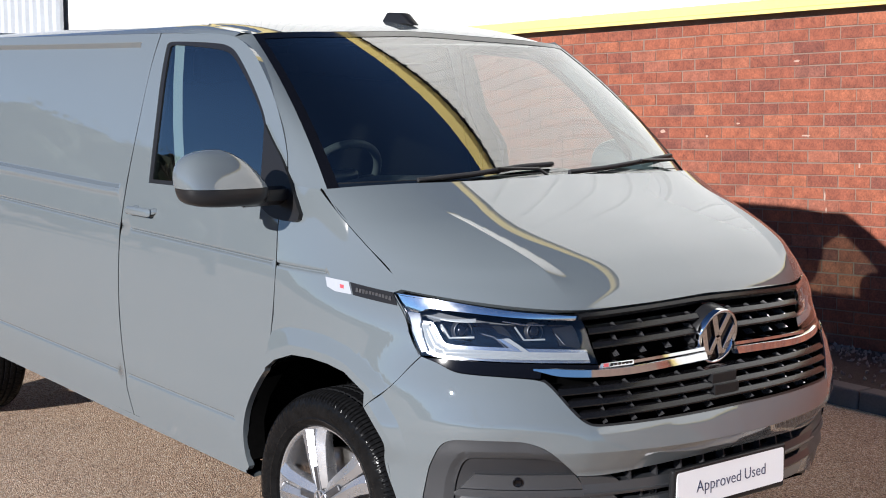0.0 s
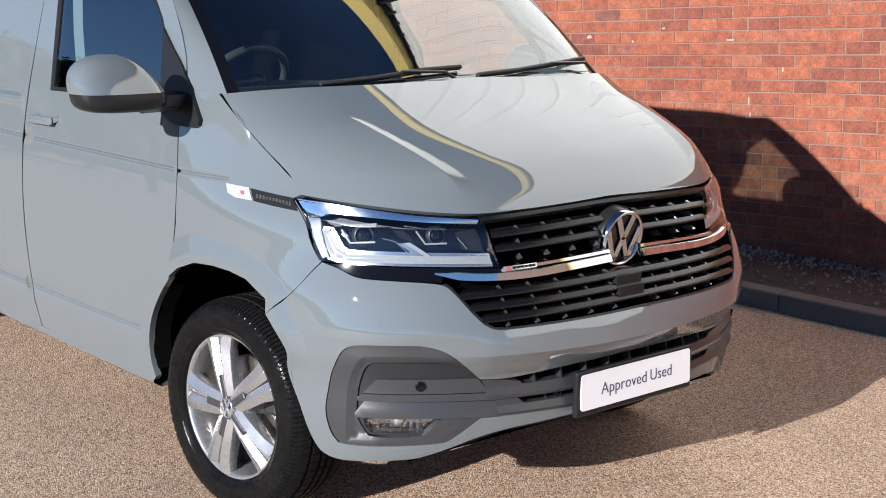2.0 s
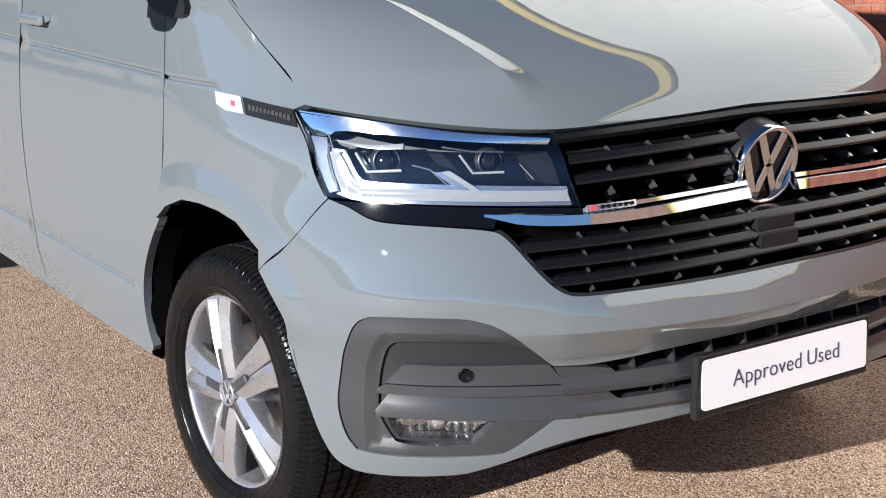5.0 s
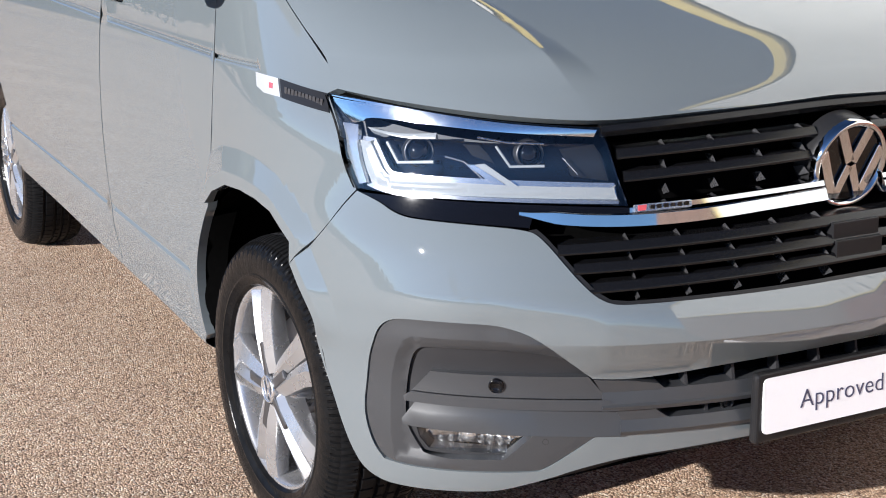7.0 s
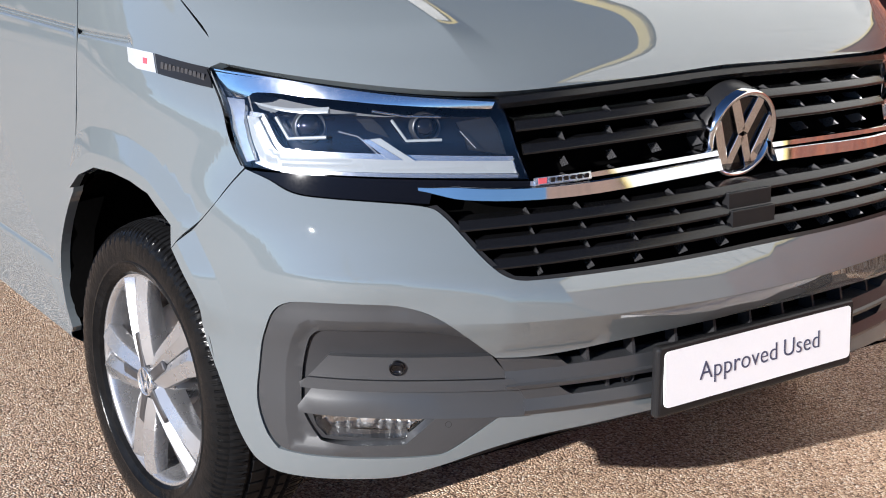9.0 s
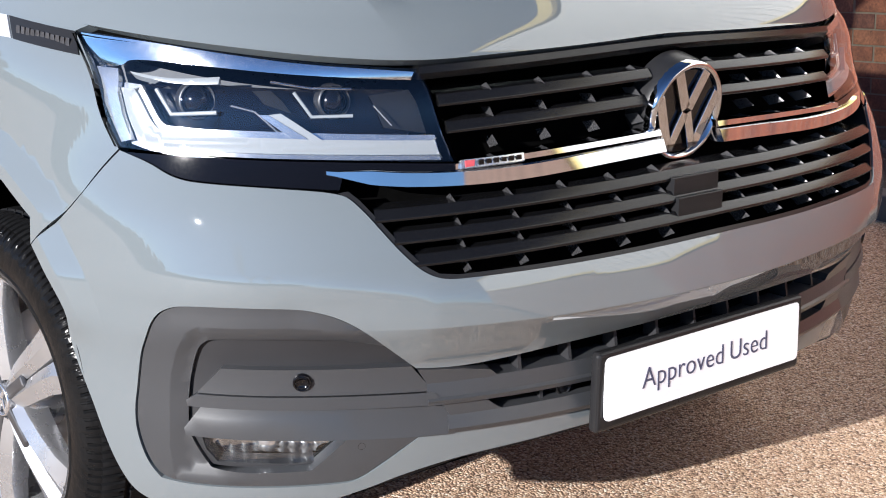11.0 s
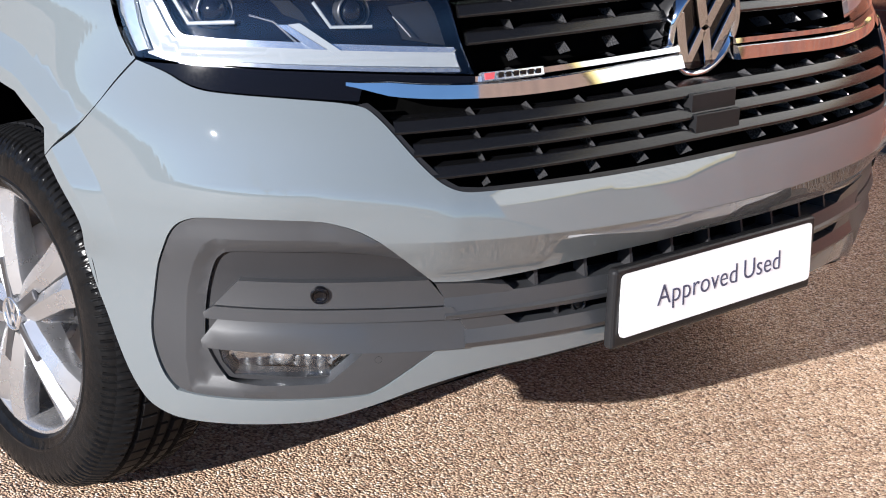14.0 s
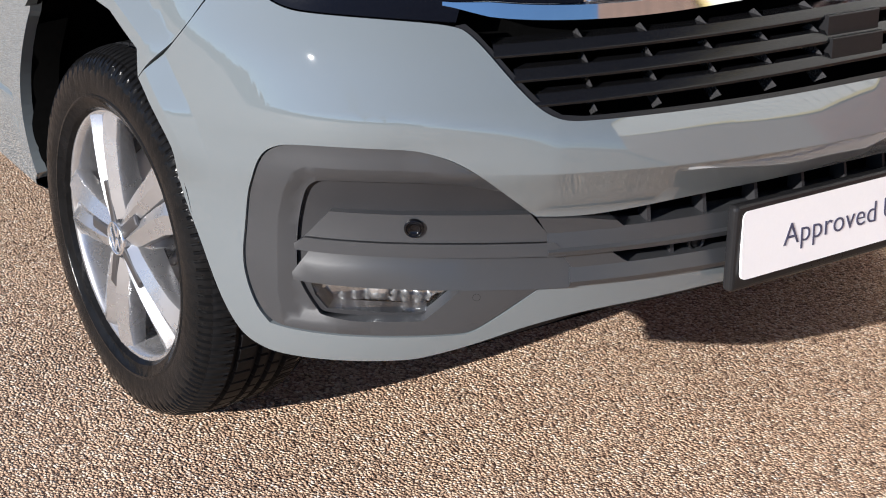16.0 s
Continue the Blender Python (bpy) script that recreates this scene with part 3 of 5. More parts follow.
def insert_unit(k):
    outer, hole = eased(flip([(.765 + (s - .765) * .993, .495 + (z - .495) * .989) for s, z in INSERT], k)), eased(flip(RECESS, k))
    ins = sheet("bumper_insert", outer, skin, TRIM, van, holes=[hole], lines=[flip([(.765 + (a - .765) * m, .495 + (b - .495) * m) for a, b in FACET[:8]], k) for m in (.988, 1.0, 1.012)], step=.014, rim=.03, relief=ring_relief(outer, eased(flip(FACET, k))), label="dark grey grained plastic corner insert")
    fog = flip([(.895, .432), (.655, .426), (.710, .376), (.738, .373), (.869, .377), (.887, .399)], k)
    sheet("recess_back", hole, lambda s, z: on_skin(s, z, -.016), PLASTIC, ins, holes=[fog], step=.03, rim=.03)
    fin("upper_fin", UPPER_FIN, k, ((.537, .551), (.487, .503)), (-.003, .003), ins)
    fin("fin_lip", UPPER_LIP, k, ((.4875, .5015), (.468, .483)), (.006, .010), ins)
    fin("lower_fin", LOWER_FIN, k, ((.466, .481), (.416, .434)), (-.003, .009), ins)
    # parking sensor
    p, n = on_skin(np.array(.725 * k), np.array(.519), np.array(.0030)), normal_at(np.array(.725 * k), np.array(.519))
    m = Matrix.Translation(p) @ Vector(n).to_track_quat("-Y", "Z").to_matrix().to_4x4()
    bm = bmesh.new()
    turned(bm, [(.0, -.001), (.0085, -.001), (.009, -.0025), (.0098, .002), (.0108, .002), (.0114, -.003), (.0132, -.003), (.0142, .0), (.0142, .006)], 28)
    bm.transform(m)
    part("parking_sensor", bm, GLOSS, ins, "round black parking sensor", smooth=True)
    # small drain hole plug
    p, n = on_skin(np.array(.642 * k), np.array(.408), np.array(.001)), normal_at(np.array(.642 * k), np.array(.407))
    bm = bmesh.new()
    turned(bm, [(0, .001), (.004, 0), (.0058, -.001), (.0062, .004)], 16)
    bm.transform(Matrix.Translation(p) @ Vector(n).to_track_quat("-Y", "Z").to_matrix().to_4x4())
    part("tow_eye_plug", bm, SHADOW, ins, smooth=True)
    # fog lamp: reflector with facets behind a clear cover

    def bowl(q):
        u, v = np.abs(q[:, 0]) / .021, q[:, 1] / .027
        i, j = np.floor(u), np.floor(v)
        lean = np.sin(i * 12.9898 + j * 78.233) * .5
        return -.050 + .30 * np.abs(np.abs(q[:, 0]) - .79) ** 1.4 - .006 * ((u - i - .5) ** 2 + (v - j - .5) ** 2) + .004 * lean * (u - i)
    sheet("fog_reflector", fog, skin, REFLECTOR, ins, step=.007, rim=0, relief=bowl)
    sheet("fog_cover", rounded(fog, .012), lambda s, z: on_skin(s, z, -.018), LENS, ins, step=.02, rim=.012, label="clear fog lamp cover").visible_shadow = False
    bm = bmesh.new()
    turned(bm, [(0, -.010), (.010, -.009), (.017, -.004), (.019, .004)], 24)
    p, n = on_skin(np.array(.79 * k), np.array(.403), np.array(-.038)), normal_at(np.array(.79 * k), np.array(.403))
    bm.transform(Matrix.Translation(p) @ Vector(n).to_track_quat("-Y", "Z").to_matrix().to_4x4())
    part("fog_bulb_cap", bm, SILVER, ins, smooth=True)
    return ins


insert_unit(1)
insert_unit(-1)

# lower intake between the inserts
SENSOR = (.292, .457)
# Near-black back that puts the intake's inner shade into the colour.
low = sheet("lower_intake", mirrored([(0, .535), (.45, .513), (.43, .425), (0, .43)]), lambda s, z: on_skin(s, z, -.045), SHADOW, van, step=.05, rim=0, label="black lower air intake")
rail("intake_bar", .535, -.535, lambda s: .487, [(-.04, .018), (.002, .016), (.007, -.008), (.012, -.012), (.009, -.020), (-.04, -.021)], TRIM, low, 40)
rail("intake_bar", .505, -.505, lambda s: .434, [(-.04, .014), (.002, .012), (.010, -.008), (.006, -.016), (-.04, -.018)], TRIM, low, 40)
for k in (1, -1):
    wedge = flip([(.550, .527), (.476, .521), (.430, .513), (.412, .497), (.400, .49), (.400, .470), (.440, .466), (.420, .450), (.40, .44), (.395, .418), (.483, .418)], k)
    sheet("intake_wedge", wedge, lambda s, z: on_skin(s, z, .002), TRIM, low, step=.02, rim=.03)
for i in range(9):
    s = -.376 + i * .094
    rail("intake_post", s - .003, s + .003, lambda q: .513, [(-.04, .028), (-.012, .028), (-.004, -.012), (-.04, -.012)], PLASTIC, low, 2)
for s in (.335, -.335):
    rail("intake_post", s - .003, s + .003, lambda q: .452, [(-.04, .014), (-.012, .014), (-.008, -.014), (-.04, -.014)], PLASTIC, low, 2)

for k in (1, -1):
    at, out = on_skin(np.array(SENSOR[0] * k), np.array(SENSOR[1]), np.array(-.012)), normal_at(np.array(SENSOR[0] * k), np.array(SENSOR[1]))
    bm = bmesh.new()
    turned(bm, [(0, -.002), (.008, -.002), (.009, .001), (.0105, .001), (.011, -.003), (.0135, -.003), (.0145, .0), (.0145, .03)], 24)
    bm.transform(Matrix.Translation(at) @ Vector(out).to_track_quat("-Y", "Z").to_matrix().to_4x4())
    part("parking_sensor", bm, SATIN, low, "round black parking sensor", smooth=True)

# ---- grille ----
GRILLE = [(0, .985), (.37, .975), (.488, .968), (.455, .835), (.640, .828), (.620, .775), (.575, .71), (.545, .686), (.50, .680), (0, .687)]
# Near-black back that puts the shade behind the slats into the colour.
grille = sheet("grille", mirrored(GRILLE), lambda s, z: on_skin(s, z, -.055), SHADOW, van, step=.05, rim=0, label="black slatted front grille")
sheet("grille_rim", mirrored([(0, .690), (.36, .686), (.505, .683), (.535, .686), (.557, .70), (.585, .733), (.627, .793), (.640, .806), (.655, .804), (.635, .79),
                              (.593, .728), (.566, .696), (.55, .684), (.523, .676), (.36, .679), (0, .683)]), lambda s, z: on_skin(s, z, -.003), SATIN, grille, step=.025, rim=.05)
SLAT = [(-.05, .0085), (-.0125, .0080), (-.0118, .0079), (-.0108, .0074), (-.0102, .0069), (-.0012, -.0028), (-.0006, -.0036), (.0, -.0046), (.0002, -.0054), (.0002, -.0082), (-.0002, -.0090), (-.0010, -.0095), (-.0018, -.0096), (-.05, -.0100)]
for z0, z1, s1 in ((.9415, .9275, .476), (.9005, .8865, .466)):
    for k in (1, -1):
        rail("grille_slat", s1 * k, .070 * k, lambda s, a=z0, b=z1: a + (b - a) * (s / .48) ** 2, SLAT, SLATS, grille, 24)
for z0, z1, s1 in ((.782, .769, .612), (.749, .736, .590), (.717, .702, .568)):
    rail("grille_slat", s1, -s1, lambda s, a=z0, b=z1: a + (b - a) * (s / .6) ** 2, SLAT, SLATS, grille, 48)
rail("bonnet_seal", .50, -.50, lambda s: .983 - .016 * (s / .5) ** 2, [(-.06, .010), (-.002, .010), (.002, .0), (-.004, -.010), (-.06, -.012)], SLATS, grille, 40)


def wedge_fin(s0, z0):
    """A small upright wedge on a slat: narrow above and behind, broad at its foot in front."""
    wide, tall = .0011, .0150
    rows = []
    for w, out, up in ((wide, -.006, 0), (wide * .7, -.019, tall)):
        rows.append([on_skin(np.array(s0 + d * w), np.array(z0 + up), np.array(o)) for d, o in ((-1, out - .030), (-1, out - .004), (-.25, out), (.25, out), (1, out - .004), (1, out - .030))])
    return loft("grille_fin", rows, FINS, grille, closed=True, caps=True, smooth=False)


for i in range(11):
    s = (i - 5) * .0965
    if abs(s) > .04:
        for z in (.9505, .9095, .8690) if abs(s) < .45 else ():
            wedge_fin(s, z - .014 * (s / .48) ** 2)
        for z in (.7925, .7595, .7275, .6970):
            wedge_fin(s, z - .012 * (s / .6) ** 2)
# chrome: a broad strip and a thin one above it

def leaning(s, h):
    """The section of a chrome strip, whose face leans back more towards the nose's middle."""
    d = h * math.tan(radians(np.interp(s, (.07, .2, .3, .4, .5), (24, 19, 14, 8.5, 8.5))))
    return [(-.03, h + .0018), (-.002 - d, h + .0018), (.002 - d, h), (.002 + d, -h), (-.001 + d, -h - .0018), (-.03, -h - .0018)]


strip_z = curve([(.07, .828), (.2, .8245), (.3, .8195), (.4, .8155), (.5, .8155), (.58, .820), (.664, .831)])
for k in (1, -1):
    rail("chrome_strip", .664 * k, .072 * k, lambda s: float(strip_z(abs(s))), lambda s: leaning(s, .0100), CHROME, grille, 40,
         taper=lambda s: 1 if abs(s) < .60 else max(.25, 1 - (abs(s) - .60) / .075))
    rail("chrome_strip", .468 * k, .072 * k, lambda s: .8475 - .016 * (s / .47) ** 2, lambda s: leaning(s, .0042), CHROME, grille, 30)
# radar cover below the badge
for z, h in ((.7640, .0305), (.7325, .0310)):
    rail("radar_cover", .082, -.026, lambda s, z=z: z, [(-.05, h / 2), (.0, h / 2), (.001, h / 2 - .001), (.001, -h / 2 + .001), (-.05, -h / 2)], SATIN, grille, 6)
# model plate beside the headlight
badge = sheet("model_badge", flip([(.459, .8385), (.353, .8425), (.355, .8310), (.461, .8265)], 1), lambda s, z: on_skin(s, z, .007), SILVER, grille, step=.02, rim=.01, label="small silver badge with dark lettering and red mark")
sheet("red_mark", [(.453, .8370), (.437, .8378), (.441, .8285), (.455, .8278)], lambda s, z: on_skin(s, z, .0085), RED, badge, step=.02, rim=.002)


def writing(name, text, size, at, right, up, mat, parent, depth=.001, shear=0.0, spacing=1.0):
    """Flat letters: at is the middle of the line, right and up its directions."""
    c = bpy.data.curves.new(name, "FONT")
    c.body, c.size, c.extrude, c.align_x, c.align_y, c.shear, c.space_character = text, size, depth, "CENTER", "CENTER", shear, spacing
    c.offset = -.007 * size
    tmp = new(name, c)
    me = bpy.data.meshes.new_from_object(tmp.evaluated_get(bpy.context.evaluated_depsgraph_get()))
    bpy.data.objects.remove(tmp)
    me.materials.clear()
    me.materials.append(mat)
    r = Vector(right).normalized()
    u = (Vector(up) - Vector(up).dot(r) * r).normalized()
    me.transform(Matrix.Translation(Vector(at)) @ Matrix((r, u, r.cross(u))).transposed().to_4x4())
    ob = new(name, me)
    ob.parent = parent
    DONE.add(ob)
    return ob


def bars(name, count, at, right, size, mat, parent):
    """A row of plain upright bars of the size of small lettering."""
    rt = Vector(right).normalized()
    up = Vector((0, 0, 1)) - rt.z * rt
    m = Matrix.Translation(Vector(at)) @ Matrix((rt, up.normalized(), rt.cross(up).normalized())).transposed().to_4x4()
    w, h = size
    for i in range(count):
        bm = bmesh.new()
        block(bm, ((i - (count - 1) / 2) * w * 1.45, 0, 0), (w, h * (1, .92, 1, .85)[i % 4], .0016), .0005)
        bm.transform(m)
        part(name, bm, mat, parent)


bars("lettering_bar", 6, on_skin(np.array(.396), np.array(.8350), np.array(.0085)), skin(np.array(.353), np.array(.8368)) - skin(np.array(.46), np.array(.8325)), (.0088, .0080), GLOSS, badge)


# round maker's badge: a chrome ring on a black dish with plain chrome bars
def badge_bars(r, thick, lines):
    bm = bmesh.new()
    for (x0, z0), (x1, z1), w in lines:
        d = Vector((x1 - x0, 0, z1 - z0))
        t = Matrix.Rotation(math.atan2(d.x, d.z), 4, "Y")
        block(bm, ((x0 + x1) / 2 * r, -.004, (z0 + z1) / 2 * r), (w * r, thick, d.length * r), .0012, t)
    return bm


def maker_badge(name, r, at, parent, ring=CHROME, dish=GLOSS):
    bm = bmesh.new()
    turned(bm, [(r * .84, -.001), (r * .87, -.008), (r * .93, -.011), (r * .985, -.008), (r, -.001), (r, .014)], 56)
    bm.transform(at)
    ob = part(name, bm, ring, parent, "round chrome maker's badge", smooth=True)
    bm = bmesh.new()
    turned(bm, [(0, .001), (r * .5, .0005), (r * .82, -.001)], 56)
    bm.transform(at)
    part("dish", bm, dish, ob, smooth=True)
    for line in (((-.40, .80), (-.04, .06), .24), ((.40, .80), (.04, .06), .24), ((-.82, .34), (-.36, -.74), .23), ((.82, .34), (.36, -.74), .23), ((-.34, -.74), (-.03, -.02), .21), ((.34, -.74), (.03, -.02), .21)):
        bm = badge_bars(r, .006, [line])
        bm.transform(at)
        part("emblem_bar", bm, ring, ob)
    return ob


tilt = Matrix.Rotation(radians(90), 4, "Z") @ Matrix.Rotation(radians(9), 4, "X")
emblem = maker_badge("maker_badge", .0905, Matrix.Translation((.780, 0, .893)) @ tilt, grille)
bm = bmesh.new()
turned(bm, [(.088, .004), (.0905, .008), (.092, .020), (.095, .050)], 40)
bm.transform(Matrix.Translation((.780, 0, .893)) @ tilt)
seat_ring = part("badge_seat", bm, SATIN, grille, smooth=True)
DONE.update([emblem, seat_ring, *emblem.children])

# show plate on its bracket
bm = bmesh.new()
block(bm, (.855, 0, .4585), (.022, .548, .142), .008, segments=3)
holder = part("plate_bracket", bm, SATIN, van, "black plastic plate bracket")
DONE.add(holder)
plate_form = lambda y, z: np.stack([.8695 - (z - .4640) * .05, y, z], -1)
plate = sheet("show_plate", rounded([(-.26, .4085), (.26, .4085), (.26, .5195), (-.26, .5195)], .012), plate_form, WHITE, holder, step=.1, rim=.004, drawn=False, label="white show plate with dark blue lettering")
writing("plate_word", "Approved", .052, (.8698, -.0630, .4625), (0, 1, 0), (-.05, 0, 1), INK, plate, .0006, 0, 1.03)
writing("plate_word", "Used", .052, (.8698, .113, .4635), (0, 1, 0), (-.05, 0, 1), INK, plate, .0006, 0, 1.03)

# ---- headlights ----
LAMP = [(.996, 1.029), (.911, 1.020), (.766, 1.000), (.672, .988), (.577, .980), (.502, .975), (.485, .913), (.468, .839), (.60, .846), (.755, .853), (.874, .860), (.968, .866), (.997, .927)]
BELOW = [(.962, .860), (.874, .8575), (.755, .8505), (.60, .8435), (.466, .8365), (.466, .826), (.640, .828), (.652, .808), (.754, .816), (.852, .823), (.880, .827), (.901, .835), (.924, .849)]
L_BAR = [(.964, .955), (.959, .918), (.946, .884), (.925, .873), (.889, .867), (.692, .860), (.481, .853), (.484, .872), (.510, .873), (.652, .878), (.751, .883), (.893, .888), (.912, .896), (.926, .921), (.940, .952)]
TOP_BAND = [(.991, 1.025), (.900, 1.0165), (.766, .998), (.672, .986), (.577, .978), (.505, .972), (.513, .962), (.674, .973), (.796, .986), (.925, .998), (.948, .988), (.990, .986)]
PROJECTORS = ((.848, .939, .024), (.632, .935, .022))


def headlight(k):
    deep = lambda d: (lambda s, z: on_skin(s, z, -d))
    lamp = sheet("headlight", eased(flip(LAMP, k)), deep(.075), LAMPGREY, van, step=.03, rim=-.070, label="headlight with white running light bars behind clear cover")
    sheet("cover", eased(flip([(s * .998, z) for s, z in LAMP], k)), deep(.001), LENS, lamp, step=.03, rim=.006).visible_shadow = False
    sheet("gloss_apron", eased(flip(BELOW, k)), deep(.003), GLOSS, lamp, step=.025, rim=.03, label="gloss black strip below the headlight")
    sheet("light_bar", eased(flip(L_BAR, k)), deep(.018), LED, lamp, step=.008, rim=.012, label="white running light bar", relief=lambda q: .006 * np.clip(to_outline(q, np.array(eased(flip(L_BAR, k)))) / .012, 0, 1) ** .6)
    sheet("light_bar", flip([(.734, .914), (.716, .916), (.655, .876), (.668, .874)], k), deep(.016), LED, lamp, step=.02, rim=.01)
    sheet("bar_flank", flip([(.750, .914), (.735, .914), (.669, .874), (.690, .873)], k), deep(.018), SILVER, lamp, step=.02, rim=.01)
    sheet("light_bar", eased(flip([(.941, .984), (.874, .972), (.797, .978), (.804, .965), (.864, .963), (.936, .977)], k), 2), deep(.022), LED, lamp, step=.012, rim=.014,
          relief=lambda q: -.25 * np.abs(q[:, 1] - .971))
    sheet("top_bezel", eased(flip(TOP_BAND, k), 2), lambda s, z: on_skin(s, z, -.010 + .55 * (z - .962 - .0874 * (np.abs(s) - .513))), BEZEL, lamp, step=.016, rim=.02, label="bright chrome upper bezel")
    # Silver border put round the light bar to imitate its soft glow.
    sheet("bar_surround", eased(flip([(.976, .966), (.970, .915), (.957, .872), (.925, .864), (.889, .859), (.692, .8535), (.478, .847), (.481, .880), (.510, .881), (.652, .887), (.751, .892), (.890, .897), (.903, .903), (.916, .925), (.930, .962)], k)),
          deep(.024), SILVER, lamp, step=.02, rim=.01)
    sheet("side_bezel", flip([(.992, .984), (.955, .982), (.968, .945), (.963, .915), (.950, .878), (.968, .874), (.992, .930)], k), deep(.010), SILVER, lamp, step=.02, rim=.01)
    sheet("inner_floor", flip([(.945, .965), (.905, .905), (.875, .892), (.660, .884), (.52, .878), (.505, .90), (.515, .962), (.70, .968), (.88, .985)], k), deep(.050), GLOSS, lamp, step=.03, rim=0)
    for s, z, r in PROJECTORS:
        s = s * k
        n = Vector(normal_at(np.array(s), np.array(z))).lerp(Vector((1, 0, 0)), .6).normalized()
        p = Vector(on_skin(np.array(s), np.array(z), np.array(-.045)))
        m = Matrix.Translation(p) @ n.to_track_quat("-Y", "Z").to_matrix().to_4x4()
        bm = bmesh.new()
        turned(bm, [(0, -.016), (r * .5, -.0135), (r * .85, -.006), (r, 0)], 32)
        bm.transform(m)
        part("projector_lens", bm, GLOSS, lamp, smooth=True)
        bm = bmesh.new()
        turned(bm, [(r * 1.02, .004), (r * 1.02, -.004), (r * 1.12, -.008), (r * 1.2, -.002), (r * 1.24, .012)], 32)
        bm.transform(m)
        part("projector_ring", bm, DARKMETAL, lamp, smooth=True)
    line = lambda pts, d: [on_skin(np.array(s * k), np.array(z), np.array(-d)) for s, z in pts]
    tube("accent_line", line([(.722, .972), (.667, .959), (.603, .956)], .03), .0028, CHROME, lamp)
    tube("accent_line", line([(.692, .951), (.669, .910), (.606, .910)], .028), .0028, LED, lamp)
    tube("accent_line", line([(.907, .956), (.887, .915), (.814, .918)], .028), .0034, LED, lamp)
    tube("accent_line", line([(.792, .929), (.755, .919), (.713, .883)], .035), .0015, SILVER, lamp)
    sheet("inner_facet", flip([(.755, .962), (.724, .961), (.698, .915), (.740, .931)], k), deep(.047), SATIN, lamp, step=.03, rim=0)
    tube("accent_line", line([(.572, .925), (.545, .895)], .035), .0012, SILVER, lamp)
    sheet("side_reflector", flip([(.575, .946), (.508, .958), (.487, .884), (.556, .893)], k), deep(.046), SATIN, lamp, step=.03, rim=0)
    return lamp


headlight(1)
headlight(-1)

# ---- bonnet, wings and cowl ----
lip_z = curve([(0, .997), (.19, .993), (.37, .988), (.50, .984), (.577, .987), (.672, .995), (.766, 1.006), (.911, 1.0255), (.985, 1.037)])
_s = np.linspace(0, ARC[-1] + 4, 3000)
_d = np.where(_s < ARC[-1], plan_d(np.minimum(_s, ARC[-1])), PLAN[-1, 0] + _s - ARC[-1])


def arc_of(x, z):
    return float(np.interp(float(nose(z)) - x, _d, _s))


def edge_of(x):
    """The line on the skin along which bonnet and wing meet."""
    px, pz = np.array(EDGE).T
    z = np.interp(x, px, pz) + np.minimum(x - px[0], 0) * -.7
    s = np.interp(nose(z) - x, _d, _s)
    return skin(s, z)


def finely(line, step=.02):
    return [tuple(p) for p in dense(line, step, False)]


EDGE = [(-.02, 1.300), (.08, 1.225), (.17, 1.158), (.26, 1.092), (.335, 1.040)]


def soft_step(t):
    t = np.clip(t, 0, 1)
    return t * t * (3 - 2 * t)


def bonnet(u, w):
    """u from -1 at the left edge to 1 at the right, w from the lip to the windscreen."""
    s = .985 * u
    f = on_skin(s, lip_z(np.abs(s)), .004)
    a = np.abs(u)
    k = np.stack([.125 - .135 * a ** 2.2, -.868 * u, 1.318 - .018 * a ** 2], -1)
    c = np.stack([f[:, 0] + (k[:, 0] - f[:, 0]) * (.26 + .14 * a ** 2), f[:, 1] + (k[:, 1] - f[:, 1]) * .4, f[:, 2] + (k[:, 2] - f[:, 2]) * (.45 + .03 * a ** 2)], -1)
    crease = .51 + .30 * w - .10 * w * w
    swell = .021 * (1 - (1 - np.clip(w / .25, 0, 1)) ** 2) * (1 - .9 * soft_step((w - .35) / .65))
    rise = swell * np.where(a < crease, (a / crease) ** 2, np.clip(1 - (a - crease) / (1 - crease), 0, 1))
    rise = rise + (.021 * (1 - (1 - np.clip(w / .35, 0, 1)) ** 2) + .006 * (1 - (1 - np.clip(w / .10, 0, 1)) ** 2)) * (1 - a ** 2) * (1 - soft_step((w - .25) / .75))
    wide = .026 + .046 * np.clip((.76 - w) / .5, 0, 1)
    ridge = .139 * wide * soft_step((w - .10) / .14) * soft_step((.80 - w) / .16) * (1 + .3 * np.clip((.40 - w) / .3, 0, 1))
    rise = rise + ridge * np.where(a < crease, np.clip(1 - (crease - a) / wide, 0, 1) ** 1.2, np.exp((crease - a) / .22))
    w = w[:, None]

    def mid(f, c, k):
        return (1 - w) ** 2 * f + 2 * w * (1 - w) * c + w * w * k
    f1 = on_skin(np.array([.985]), lip_z(np.array([.985])), .004)
    k1 = np.array([[-.010, -.868, 1.300]])
    b1 = mid(f1, np.stack([f1[:, 0] + (k1[:, 0] - f1[:, 0]) * .40, f1[:, 1] + (k1[:, 1] - f1[:, 1]) * .4, f1[:, 2] + (k1[:, 2] - f1[:, 2]) * .48], -1), k1)
    pull = (edge_of(b1[:, 0]) - b1) * np.clip(4 * w * (1 - w) * 1.6, 0, 1)
    pull[:, 1] *= np.sign(u)
    return mid(f, c, k) + rise[:, None] * np.array((.45, 0, .89)) + pull * (a ** 5)[:, None]


CREASES = [[(k * (.51 + .30 * w - .10 * w * w + d), w) for w in np.linspace(.01, .99, 40)] for k in (1, -1) for d in (-.10, -.080, -.072, -.064, -.056, -.048, -.040, -.032, -.024, -.016, -.008, -.003, 0, .004, .014)]


